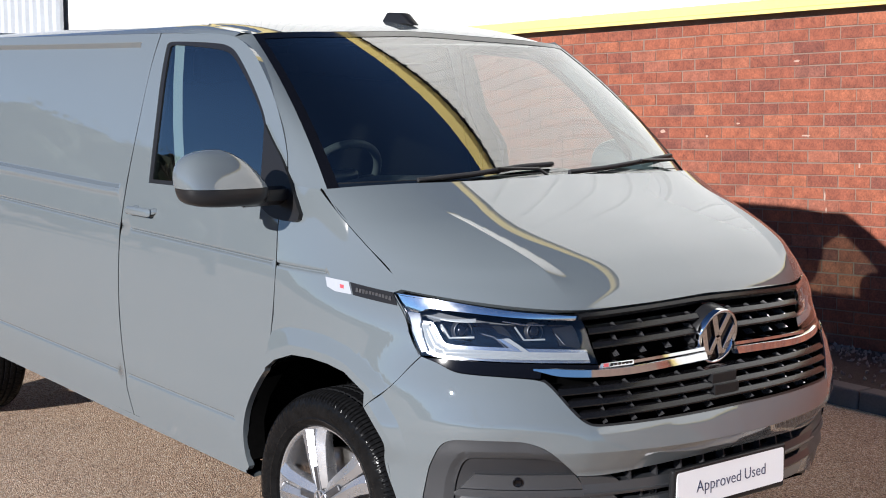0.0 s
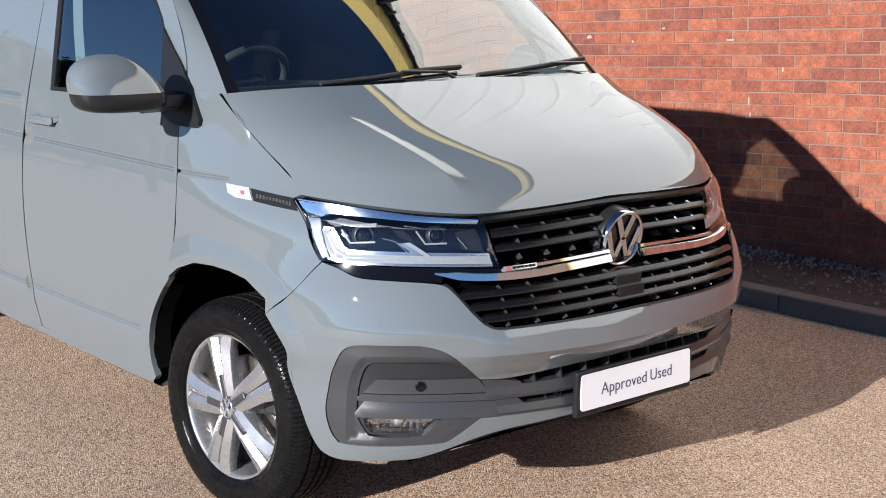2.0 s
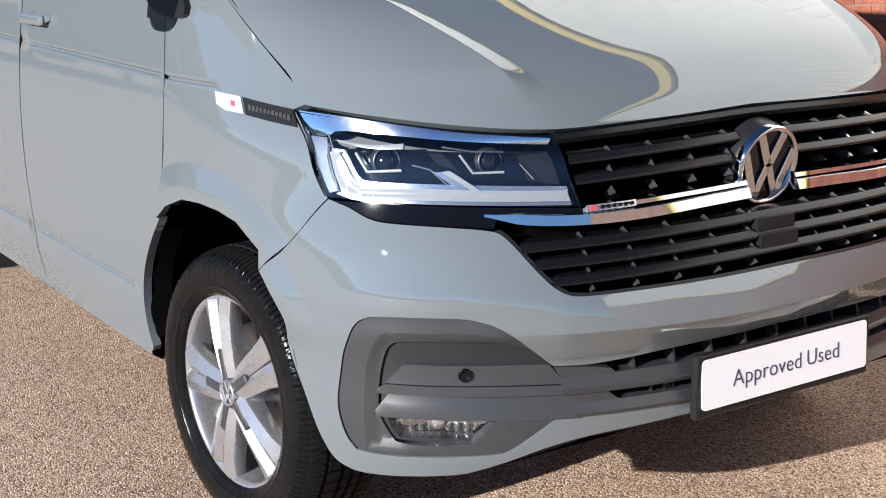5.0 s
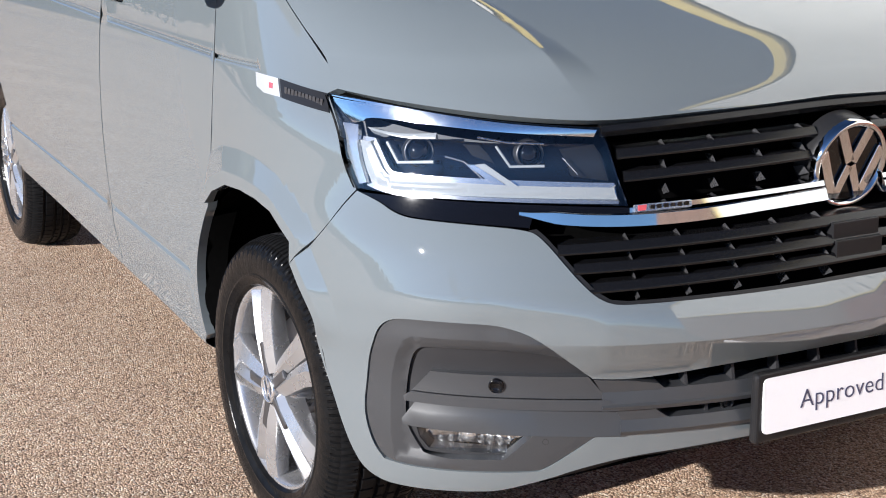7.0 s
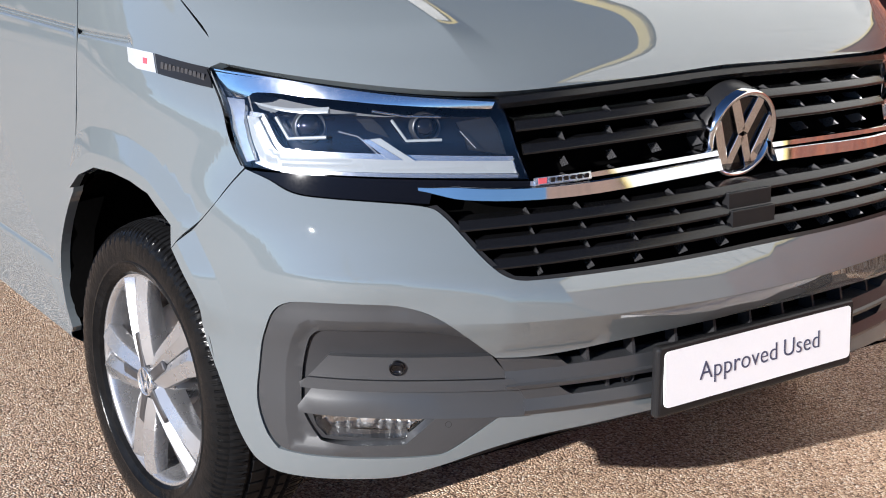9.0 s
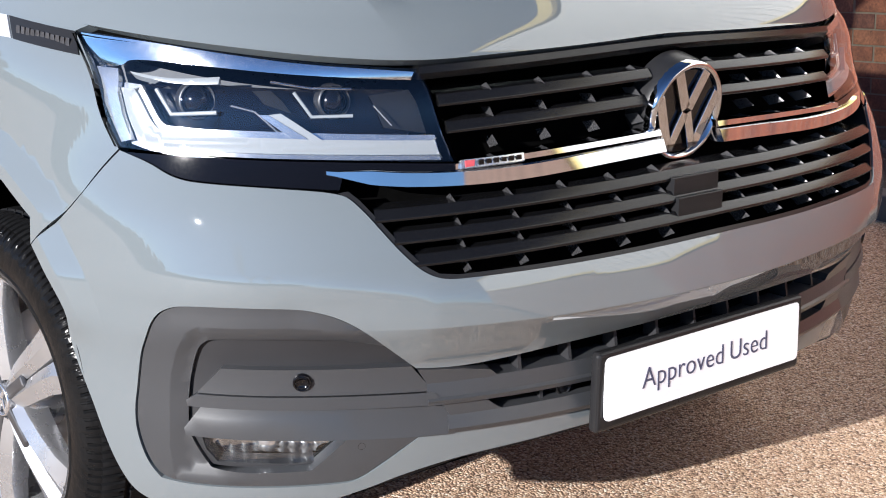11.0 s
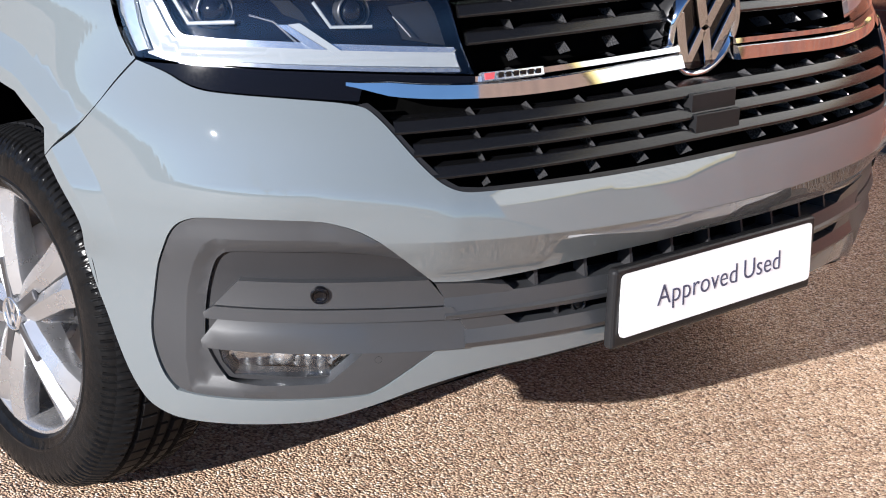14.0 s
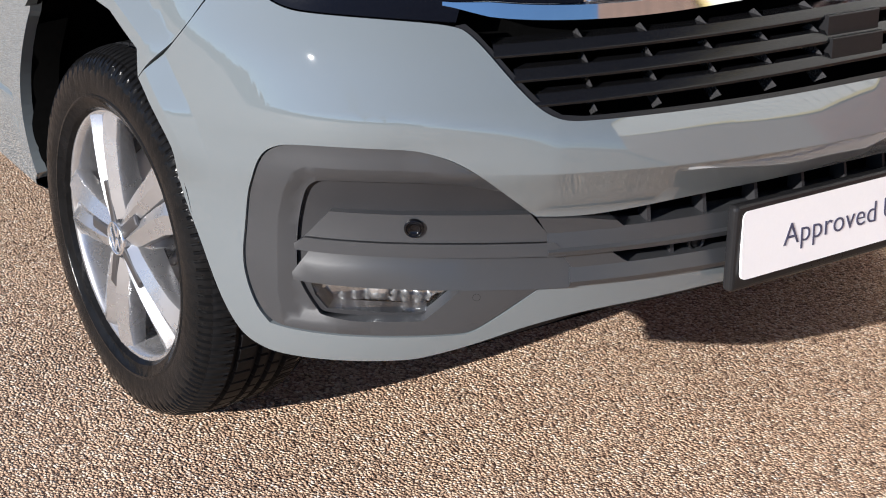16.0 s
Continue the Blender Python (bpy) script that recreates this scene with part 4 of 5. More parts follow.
sheet("bonnet", [(-.994, 0), (.994, 0), (.997, .2), (1, .4), (1, 1), (-1, 1), (-1, .4), (-.997, .2)], bonnet, PAINT, van, lines=CREASES, step=.025, rim=.02, away=np.array((0, 0, -2.0)), label="grey painted sloping bonnet")
sheet("bonnet_underside", [(-1, .02), (1, .02), (1, .99), (-1, .99)], lambda u, w: bonnet(u, w) - (0.02, 0, .03), SHADOW, van, step=.1, rim=0, away=np.array((0, 0, -2.0)))


def wing(k):
    out = [(arc_of(x + .004, z), z) for x, z in finely(((-.185, 1.185), (-.19, 1.235), (-.15, 1.305)))] + [(arc_of(x, z) + .0022, z) for x, z in finely(EDGE)]
    out += [(1.000, 1.028), (1.000, .927), (.9697, .8640), (1.0520, .8021), (1.1910, .7061)]
    out += [(arc_of(x, z), z) for x, z in finely(((.29, .748), (.21, .793), (.14, .806), (.06, .810), (-.03, .805), (-.12, .775), (-.174, .739), (-.154, .905), (-.164, 1.065), (-.180, 1.17)))]
    crease = [(arc_of(x, z), z) for x, z in ((-.16, 1.064), (-.08, 1.063), (.05, 1.06))]
    edge = np.array([(arc_of(x, z), z) for x, z in ((-.175, .739), (-.12, .775), (-.03, .805), (.06, .810), (.14, .806), (.21, .793), (.29, .748))] + [(1.194, .709), (1.152, .629)])
    groove = lambda q: -.0085 * np.exp(-((q[:, 1] - 1.062) / .004) ** 2) * np.clip((np.abs(q[:, 0]) - arc_of(.075, 1.06)) / .01, 0, 1)
    marks = [[(k * arc_of(.07, 1.06), 1.062 + d), (k * arc_of(-.16, 1.06), 1.062 + d)] for d in (-.014, -.008, -.003, 0, .003, .008, .014)]
    ob = sheet("wing", flip(out, k), skin, PAINT, van, lines=marks + beside(edge, k), step=.016, rim=.025, relief=lambda q: arch_band(q, edge, lambda z: 1 + 0 * z) + groove(q))
    lip = [(arc_of(x, z), z) for x, z in ((-.175, .739), (-.12, .775), (-.03, .805), (.06, .810), (.14, .806), (.21, .793), (.29, .748))] + [(1.192, .707), (1.152, .629), (1.090, .503), (1.062, .395), (1.026, .327)]
    inner = [p + (0, .018 * k, 0) for p in (skin(np.array(s * k), np.array(z)) for s, z in lip)]
    # Turned-in body edge made near-black for the shade inside the arch.
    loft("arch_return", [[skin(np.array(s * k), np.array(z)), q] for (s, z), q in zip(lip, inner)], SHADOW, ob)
    # side badge: silver indicator and dark name strip
    strip = [(arc_of(x, z), z) for x, z in ((.170, 1.044), (.312, 1.026), (.338, .994), (.195, 1.010))]
    sheet("name_strip", flip(strip, k), lambda s, z: on_skin(s, z, .004), SATIN, ob, step=.03, rim=.006, label="black strip with raised lettering")
    lamp = [(arc_of(x, z), z) for x, z in ((.075, 1.050), (.165, 1.0445), (.190, 1.011), (.125, 1.014), (.09, 1.024))]
    sheet("side_repeater", flip(lamp, k), lambda s, z: on_skin(s, z, .005), LENSWHITE, ob, step=.03, rim=.006, label="pale side repeater lens")
    if k > 0:
        mid = on_skin(np.array(arc_of(.258, 1.018)), np.array(1.018), np.array(.0045))
        bars("lettering_bar", 11, mid, skin(np.array(strip[1][0]), np.array(1.010)) - skin(np.array(strip[0][0]), np.array(1.028)), (.0078, .0125), DARKMETAL, ob)
        sheet("repeater_mark", [(arc_of(x, z), z) for x, z in ((.138, 1.035), (.152, 1.034), (.156, 1.024), (.143, 1.0245))], lambda s, z: on_skin(s, z, .0062), RED, ob, step=.03, rim=.001)
    return ob


wing(1)
wing(-1)


# ---- windscreen, pillars and roof ----
def screen(u, w):
    """u from -1 (left) to 1 (right), w from the base to the header."""
    a = np.abs(u)
    b = np.stack([.095 - .13 * a ** 2.2, -.835 * u, 1.303 - .010 * a ** 2], -1)
    t = np.stack([-.625 + .022 * a ** 2.5, -.735 * u, 1.812 - .035 * a ** 2], -1)
    w = w[:, None]
    p = b + (t - b) * w
    return p + np.array((.58, 0, .81)) * (.028 * 4 * w * (1 - w))


sheet("windscreen", [(-1, 0), (1, 0), (1, 1), (-1, 1)], screen, SCREEN, van, step=.05, rim=0, away=np.array((-1.2, 0, .6)), label="tinted windscreen glass")
for y in (1, -1):
    sheet("screen_band", [(.955 * y, 0), (1.0 * y, 0), (1.0 * y, 1), (.955 * y, 1)], lambda u, w: screen(u, w) + (.001, 0, .002), GLOSS, van, step=.06, rim=0, away=np.array((-1.2, 0, .6)))
sheet("screen_band", [(-1, .955), (1, .955), (1, 1), (-1, 1)], lambda u, w: screen(u, w) + (.001, 0, .0015), GLOSS, van, step=.06, rim=0, away=np.array((-1.2, 0, .6)))
sheet("cowl", [(-1, 0), (1, 0), (1, 1), (-1, 1)], lambda u, w: bonnet(u, 1 + 0 * w) * (1 - w[:, None]) + (screen(u, .03 + 0 * w) + (0, 0, .001)) * w[:, None] - np.array((0, 0, .02)) * (4 * w * (1 - w))[:, None],
      SATIN, van, step=.04, rim=0, away=np.array((0, 0, -2.0)), label="black plastic cowl below the windscreen")


GAP_Z = (1.25, 1.372, 1.414, 1.482, 1.577, 1.648, 1.716, 1.762, 1.779)
GAP_X = (-.15, -.178, -.194, -.234, -.305, -.377, -.463, -.565, -.62)


def tuck(z):
    """How far the van's left upper side stands in and back."""
    return np.stack([np.interp(z, (1.36, 1.50, 1.80), (0, .09, .12)), np.interp(z, (1.36, 1.50, 1.80), (0, .03, .05)), 0 * z], -1)


def pillar(k):
    rows = []
    for w in np.linspace(-.02, 1.03, 15):
        e = screen(np.array([1.0 * k]), np.array([w]))[0] + (.002, 0, .003)
        z = e[2] - .012
        f = np.array((float(np.interp(z, GAP_Z, GAP_X)) + .004 - .03 * min(1, max(0, (z - 1.5) / .25)), -k * float(half(z)), z)) - (0 if k > 0 else tuck(np.array(z)))
        swell = .3 if k > 0 else .2
        m1 = e * .62 + f * .38 + np.array((.010, -.010 * k, .006)) * swell
        m2 = e * .28 + f * .72 + np.array((.004, -.008 * k, .002)) * swell
        rows.append([e, e * .93 + m1 * .07, m1, m2, f, f + np.array((-.01, .02 * k, 0))])
    return loft("a_pillar", rows, PAINT, van)


pillar(1)
pillar(-1)
rows = []


def header(a):
    """The roof's front edge: along the windscreen's top, then out over the pillar's head."""
    t = min(1, a / .9)
    p = screen(np.array([t]), np.array([1.0]))[0] * (1, -1, 1) + (0, 0, .003)
    if a > .9:
        p = p + (np.array((-.61, .797, 1.772)) - p) * ((a - .9) / .1) + np.array((.012, .012, .008)) * (1 - ((a - .95) / .05) ** 2)
    return p


def roof_at(a, x):
    """The roof behind the windscreen's header, in true proportions: its gutter falls a little to the rear."""
    foot, high = np.interp(x, (-3.2, -1.2, -.75), (1.757, 1.791, 1.796)), np.interp(x, (-3.2, -1.15), (.026, .072))
    return np.array((x, .796 * (1 - (1 - a) ** 1.15), foot + high * (1 - a ** 5)))


for t, x in [(t, -1.15) for t in (0, .08, .18, .30, .45, .62, .80)] + [(1, x) for x in (-1.15, -1.35, -1.6, -2.0, -2.6, -3.2, -3.7)]:
    row = []
    for u in np.linspace(-1, 1, 61):
        a = abs(u)
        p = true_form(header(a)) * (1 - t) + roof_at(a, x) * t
        p[2] += .018 * 4 * t * (1 - t) * (1 - a ** 6)
        row.append((p[0], p[1] * (-1 if u < 0 else 1 - .13 * a ** 3), p[2]))
    rows.append(row)
DONE.add(loft("roof", rows, PAINT, van, "grey painted roof"))
bm = bmesh.new()
block(bm, (0, 0, .018), (.155, .072, .052))
for v in bm.verts:
    if v.co.z > .02:
        v.co.x = v.co.x * .50 - .020
        v.co.y *= .62
    elif v.co.x > 0:
        v.co.y *= .55
bmesh.ops.bevel(bm, geom=bm.edges[:], offset=.008, segments=3, affect="EDGES", profile=.5)
bm.transform(pose(-.775, 0.085, 1.850))
part("roof_aerial", bm, SATIN, van, "black roof aerial fin", smooth=True)


def wiper(points, name="wiper"):
    ob = tube(name, points[0], .0055, SATIN, van, "black windscreen wiper")
    tube("blade", points[1], .0075, PLASTIC, ob)
    tube("blade_rubber", [Vector(p) + Vector((-.004, 0, -.008)) for p in points[1]], .004, RUBBER, ob)
    return ob


def on_glass(u, w, h=.018):
    return screen(np.array([u]), np.array([w]))[0] + np.array((.58, 0, .81)) * h


wiper([[on_glass(.02, -.03, .01), on_glass(.10, .015, .035), on_glass(.30, .035, .032)], [on_glass(.66, .012, .016), on_glass(.42, .028, .02), on_glass(.16, .05, .02), on_glass(-.02, .055, .018)]])
wiper([[on_glass(-.86, -.02, .01), on_glass(-.78, .045, .030), on_glass(-.52, .058, .026)], [on_glass(-.08, .012, .016), on_glass(-.30, .034, .018), on_glass(-.60, .068, .018), on_glass(-.86, .09, .016)]])
for u in (-.84, .03):
    bm = bmesh.new()
    turned(bm, [(0, -.02), (.012, -.02), (.018, -.012), (.02, .02)], 20)
    bm.transform(Matrix.Translation(on_glass(u, -.035, .012)) @ Matrix.Rotation(radians(-90), 4, "X"))
    part("wiper_spindle", bm, SATIN, van, smooth=True)

# ---- doors and sides ----
DOOR = [(-.187, 1.18), (-.168, 1.065), (-.158, .905), (-.178, .741), (-.225, .697), (-.30, .600), (-.336, .51), (-.338, .43), (-.322, .388), (-.335, .373), (-1.088, .408), (-1.112, .50), (-1.118, .567),
        (-1.148, .77), (-1.178, 1.07), (-1.165, 1.25), (-1.125, 1.60), (-1.10, 1.785), (-.857, 1.785), (-.657, 1.778), (-.565, 1.761), (-.465, 1.715), (-.379, 1.647), (-.307, 1.576), (-.236, 1.481), (-.196, 1.413), (-.180, 1.372), (-.177, 1.30)]
WINDOW = [(-1.010, 1.250), (-1.027, 1.500), (-1.040, 1.742), (-1.020, 1.756), (-.696, 1.749), (-.621, 1.737), (-.569, 1.716), (-.473, 1.645), (-.387, 1.565), (-.318, 1.483), (-.292, 1.348), (-.291, 1.262), (-.35, 1.262)]
GLAZED = [(-.318, 1.487), (-.263, 1.437), (-.180, 1.372), (-.107, 1.281), (-.063, 1.225), (-.066, 1.208), (-.085, 1.198), (-.208, 1.200), (-.285, 1.238), (-.294, 1.348)]


def inset(outline, d):
    c = np.mean(outline, 0)
    return [tuple(np.array(p) + (c - p) * (d / np.linalg.norm(c - p))) for p in outline]


def hollow(x):
    """The lower edge of the sunk field of the rear side."""
    return 1.215 + .027 * np.clip((-1.45 - x) / 1.9, 0, 1)


def grooves(q):
    x, z = q[:, 0], q[:, 1]
    upper = z - (1.064 - .0172 * (x + .16))
    lower = z - (.537 - .026 * (x + .4))
    fade = np.clip((-.36 - x) / .03, 0, 1)
    g = -.0085 * np.exp(-(upper / .0040) ** 2) - .0075 * np.exp(-(lower / .0050) ** 2) * fade
    g += .003 * np.clip(-lower / .05, 0, 1) * fade * np.clip((z - .40) / .1, 0, 1)
    sunk = np.minimum(np.minimum(z - hollow(x), 1.752 - z), -1.235 - x)
    return g - .018 * np.clip(sunk / .014, 0, 1) + .007 * np.exp(-((z - hollow(x) + .014) / .009) ** 2) * np.clip((-1.2 - x) / .03, 0, 1)


def bands(x0, x1):
    out = []
    for d in (-.012, -.0045, -.002, 0, .002, .0045, .012):
        out.append([(x0, 1.064 - .0172 * (x0 + .16) + d), (x1, 1.064 - .0172 * (x1 + .16) + d)])
    for d in (-.05, -.010, -.004, 0, .004, .010):
        a = min(x0, -.385)
        out.append([(a, .537 - .026 * (a + .4) + d), (x1, .537 - .026 * (x1 + .4) + d)])
    return out


def flank(k):
    fall = lambda x, z: np.stack([0 * z, 0 * z, .034 * np.clip((-1.2 - x) / 2.4, 0, 1) * np.clip((z - 1.3) / .45, 0, 1)], -1)
    form = lambda x, z: side(x, z) * np.array((1, k, 1)) - (0 if k > 0 else 1) * tuck(z) - fall(x, z)
    # Added near-black sheet for the dark behind the side's panel gaps.
    sheet("flank_shell", [(-.10, .84), (-.24, .76), (-.44, .44), (-2.9, .46), (-4.2, .46), (-4.2, 1.76), (-1.14, 1.76), (-1.16, 1.23), (-.10, 1.23)],
          lambda x, z: form(x, z) - np.array((0, -.08 * k, 0)), SHADOW, van, step=.12, rim=0)
    door = sheet("front_door", eased(DOOR, 2), form, PAINT, van, holes=[eased(WINDOW, 2)], lines=bands(-.20, -1.10), step=.035, rim=.022, relief=grooves, label="grey front door with black mirror")
    sheet("window_seal", eased(WINDOW, 2), lambda x, z: form(x, z) + np.array((0, .004 * k, 0)), SATIN, door, holes=[eased(inset(WINDOW, .022), 2)], step=.05, rim=.02)
    sheet("door_glass", WINDOW, lambda x, z: form(x, z) + np.array((0, .010 * k, 0)), SIDEGLASS, door, step=.08, rim=0, label="tinted side window")
    sheet("mirror_sail", eased(GLAZED, 2), lambda x, z: form(x, z) - np.array((0, .014 * k, 0)), SATIN, door, step=.03, rim=.03, label="black plastic mirror foot")
    # handle in its dished recess
    bm = bmesh.new()
    block(bm, (-1.005, -.948 * k, 1.157), (.165, .022, .030), .010, segments=3)
    for x in (-1.07, -.94):
        block(bm, (x, -.925 * k, 1.157), (.022, .03, .020), .004)
    part("door_handle", bm, PAINT, door, "grey pull handle", smooth=True)
    # long rear panel
    rear = [(-1.107, 1.785), (-1.127, 1.60), (-1.172, 1.25), (-1.185, 1.07), (-1.155, .77), (-1.125, .567), (-1.119, .50), (-1.095, .408)]
    rear += [(-2.95, .455), (-2.96, .50)] + [(-3.385 + .43 * math.cos(a), .36 + .43 * math.sin(a)) for a in np.linspace(radians(18), radians(162), 14)] + [(-3.82, .48), (-4.25, .50), (-4.25, 1.785)]
    sheet("rear_panel", rear, form, PAINT, van, lines=bands(-1.19, -4.2) + [[(x, hollow(x) + d) for x in (-1.236, -1.45, -3.35, -4.2)] for d in (-.036, -.030, -.022, -.014, -.007, -.0015, .0015, .0125, .0165)] + [[(-1.236, z), (-4.2, z)] for z in (1.7345, 1.7385, 1.7505, 1.7545)] + [[(x, 1.217), (x, 1.752)] for x in (-1.2335, -1.2365, -1.2475, -1.2520)], step=.045, rim=.02, relief=grooves, label="plain grey panelled van side")
    # sill
    loft("sill", [[(x, -k * y, z + (x + .37) * -.026) for y, z in ((.935, .385), (.932, .360), (.905, .340), (.80, .335))] for x in np.linspace(-.345, -2.94, 12)], PAINT, van)
    mirror(k, door)
    return door


def mirror(k, door):
    place = pose(-.123, -1.148, 1.337) if k > 0 else pose(-.48, .94, 1.325, 0, 0, -80)

    def ring(z, wide, deep, out):
        row = []
        for i in range(36):
            t = 2 * math.pi * i / 36
            c, d = math.cos(t), math.sin(t)
            slim = 1 - .38 * max(0, z + .03) / .1 if d > 0 and k > 0 else 1
            row.append(place @ Vector((math.copysign(abs(c) ** .72, c) * deep - .016 * z / .09, math.copysign(abs(d) ** .74, d) * wide * slim - out, z)))
        return row
    rows = []
    for t in (0, .12, .26, .40, .54, .67, .79, .88, .94, .98, 1.0):
        z = -.026 + .114 * t
        rows.append(ring(z, .152 * max(.03, 1 - t ** 2.6) ** .42, .084 * max(.03, 1 - t ** 2.8) ** .45, .016 * t))
    house = loft("mirror_cap", rows, PAINT, door, "grey painted door mirror cap", closed=True, caps=True)
    rows = [ring(-.0275 - d, .150 * w, .082 * w, -.004 * d / .04) for d, w in ((0, 1), (.012, 1), (.026, .985), (.038, .94), (.047, .85), (.053, .70), (.056, .50))]
    loft("mirror_base", rows, SATIN, house, "black lower mirror shell", closed=True, caps=True)
    arm = [[((-.150 if k > 0 else -.46) + dx, y * -k, 1.280 + dz + (y - .9) * -.02) for dx, dz in ((-.05, .014), (0, .024), (.04, .016), (.045, -.018), (0, -.038), (-.05, -.028))] for y in ((.90, .95, 1.0, 1.05) if k > 0 else (.90, .93, .95, .97))]
    loft("mirror_arm", arm, SATIN, house, closed=True, caps=True)
    bm = bmesh.new()
    block(bm, (-.062, 0, -.005), (.006, .19, .11), .02)
    bm.transform(place)
    part("mirror_glass", bm, CHROME, house)


flank(1)
flank(-1)


def ribbon(name, line, wide, form, parent):
    """A thin near-black strip sunk between two panels, standing in for the gap's shade."""
    p = np.array(line, float)
    d = np.gradient(p, axis=0)
    n = np.c_[-d[:, 1], d[:, 0]] / np.linalg.norm(d, axis=1)[:, None] * wide / 2
    return sheet(name, [tuple(q) for q in np.r_[p + n, (p - n)[::-1]]], form, SHADOW, parent, step=.03, rim=0)


for k in (1, -1):
    low = lambda x, z: side(x, z) * np.array((1, k, 1)) + np.array((0, .0035 * k, 0)) - (0 if k > 0 else 1) * tuck(z)
    ribbon("door_seal", [(-.1845, 1.18), (-.1660, 1.065), (-.1560, .905), (-.1745, .742)], .013, low, van)
    ribbon("door_seal", [(-1.0915, .408), (-1.1155, .50), (-1.1215, .567), (-1.1515, .77), (-1.1815, 1.07), (-1.1685, 1.25), (-1.126, 1.60), (-1.1035, 1.785)], .014, low, van)
    under = lambda s, z: on_skin(s, z, -.0035)
    ribbon("panel_seal", flip([(.9690, .863), (1.0515, .8015), (1.1905, .7055)], k), .008, under, van)
    ribbon("panel_seal", flip([(arc_of(x, z) + .0005, z) for x, z in finely(EDGE)], k), .012, under, van)

# tail, floor and running gear that close the body
bm = bmesh.new()
block(bm, (-4.26, 0, 1.15), (.06, 1.78, 1.36), .03)
part("tailgate", bm, PAINT, van)
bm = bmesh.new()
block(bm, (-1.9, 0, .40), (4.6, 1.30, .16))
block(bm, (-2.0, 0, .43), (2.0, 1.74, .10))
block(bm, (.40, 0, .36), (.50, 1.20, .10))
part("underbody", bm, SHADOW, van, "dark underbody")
bm = bmesh.new()
block(bm, (-1.42, 0, 1.14), (.05, 1.52, 1.16))
block(bm, (-.92, 0, .62), (.90, 1.70, .05))
block(bm, (.12, 0, .78), (.06, 1.3, .60))
part("bulkhead", bm, FABRIC, van, "dark cab bulkhead")

# ---- cab ----
rows = []
for y in np.linspace(-.76, .76, 17):
    hump = .03 * math.exp(-((y + .38) / .2) ** 2)
    rows.append([(.03, y, 1.25), (-.10, y, 1.262), (-.25, y, 1.268 + hump), (-.38, y, 1.255 + hump), (-.44, y, 1.20 + hump * .5), (-.45, y, 1.10), (-.40, y, 1.0), (-.36, y, .92), (.05, y, .92)])
loft("dashboard", rows, DASH, van, "black moulded dashboard", closed=True, caps=True)
rim_at = pose(-.60, -.38, 1.225, 0, -62, 0)
pts = [rim_at @ Vector((.185 * math.cos(a), .185 * math.sin(a), 0)) for a in np.linspace(0, 2 * math.pi, 41)]
wheel_ob = tube("steering_wheel", pts, .016, DASH, van, "black steering wheel")
bm = bmesh.new()
block(bm, (0, 0, -.01), (.13, .15, .05), .02)
block(bm, (0, .10, -.005), (.04, .16, .02), .006)
block(bm, (0, -.10, -.005), (.04, .16, .02), .006)
block(bm, (-.10, 0, -.005), (.16, .04, .02), .006)
bm.transform(rim_at)
part("steering_boss", bm, SATIN, wheel_ob, smooth=True)


def seat(y, wide):
    bm = bmesh.new()
    block(bm, (-.95, y, .98), (.55, wide, .16), .05, segments=3)
    ob = part("cab_seat", bm, FABRIC, van, "charcoal fabric cab seat", smooth=True)
    bm = bmesh.new()
    block(bm, (-1.24, y, 1.28), (.14, wide * .96, .60), .055, Matrix.Rotation(radians(-10), 4, "Y"), 3)
    part("backrest", bm, FABRIC, ob, smooth=True)
    for d in ((0,) if wide < .6 else (-.22, .22)):
        bm = bmesh.new()
        block(bm, (-1.30, y + d, 1.64), (.10, .27, .17), .045, segments=3)
        part("headrest", bm, FABRIC, ob, smooth=True)


seat(-.40, .52)
seat(.32, .90)
bm = bmesh.new()
block(bm, (-.63, 0, 1.715), (.03, .24, .07), .015)
part("rear_view_mirror", bm, SATIN, van)
belt = [(-.955, -.785, 1.74), (-.95, -.795, 1.60), (-.94, -.80, 1.45), (-.925, -.80, 1.30), (-.915, -.80, 1.20)]
loft("seat_belt", [[(x, y, z), (x - .045, y - .012, z)] for x, y, z in belt], LENSWHITE, van, "pale seat belt webbing")


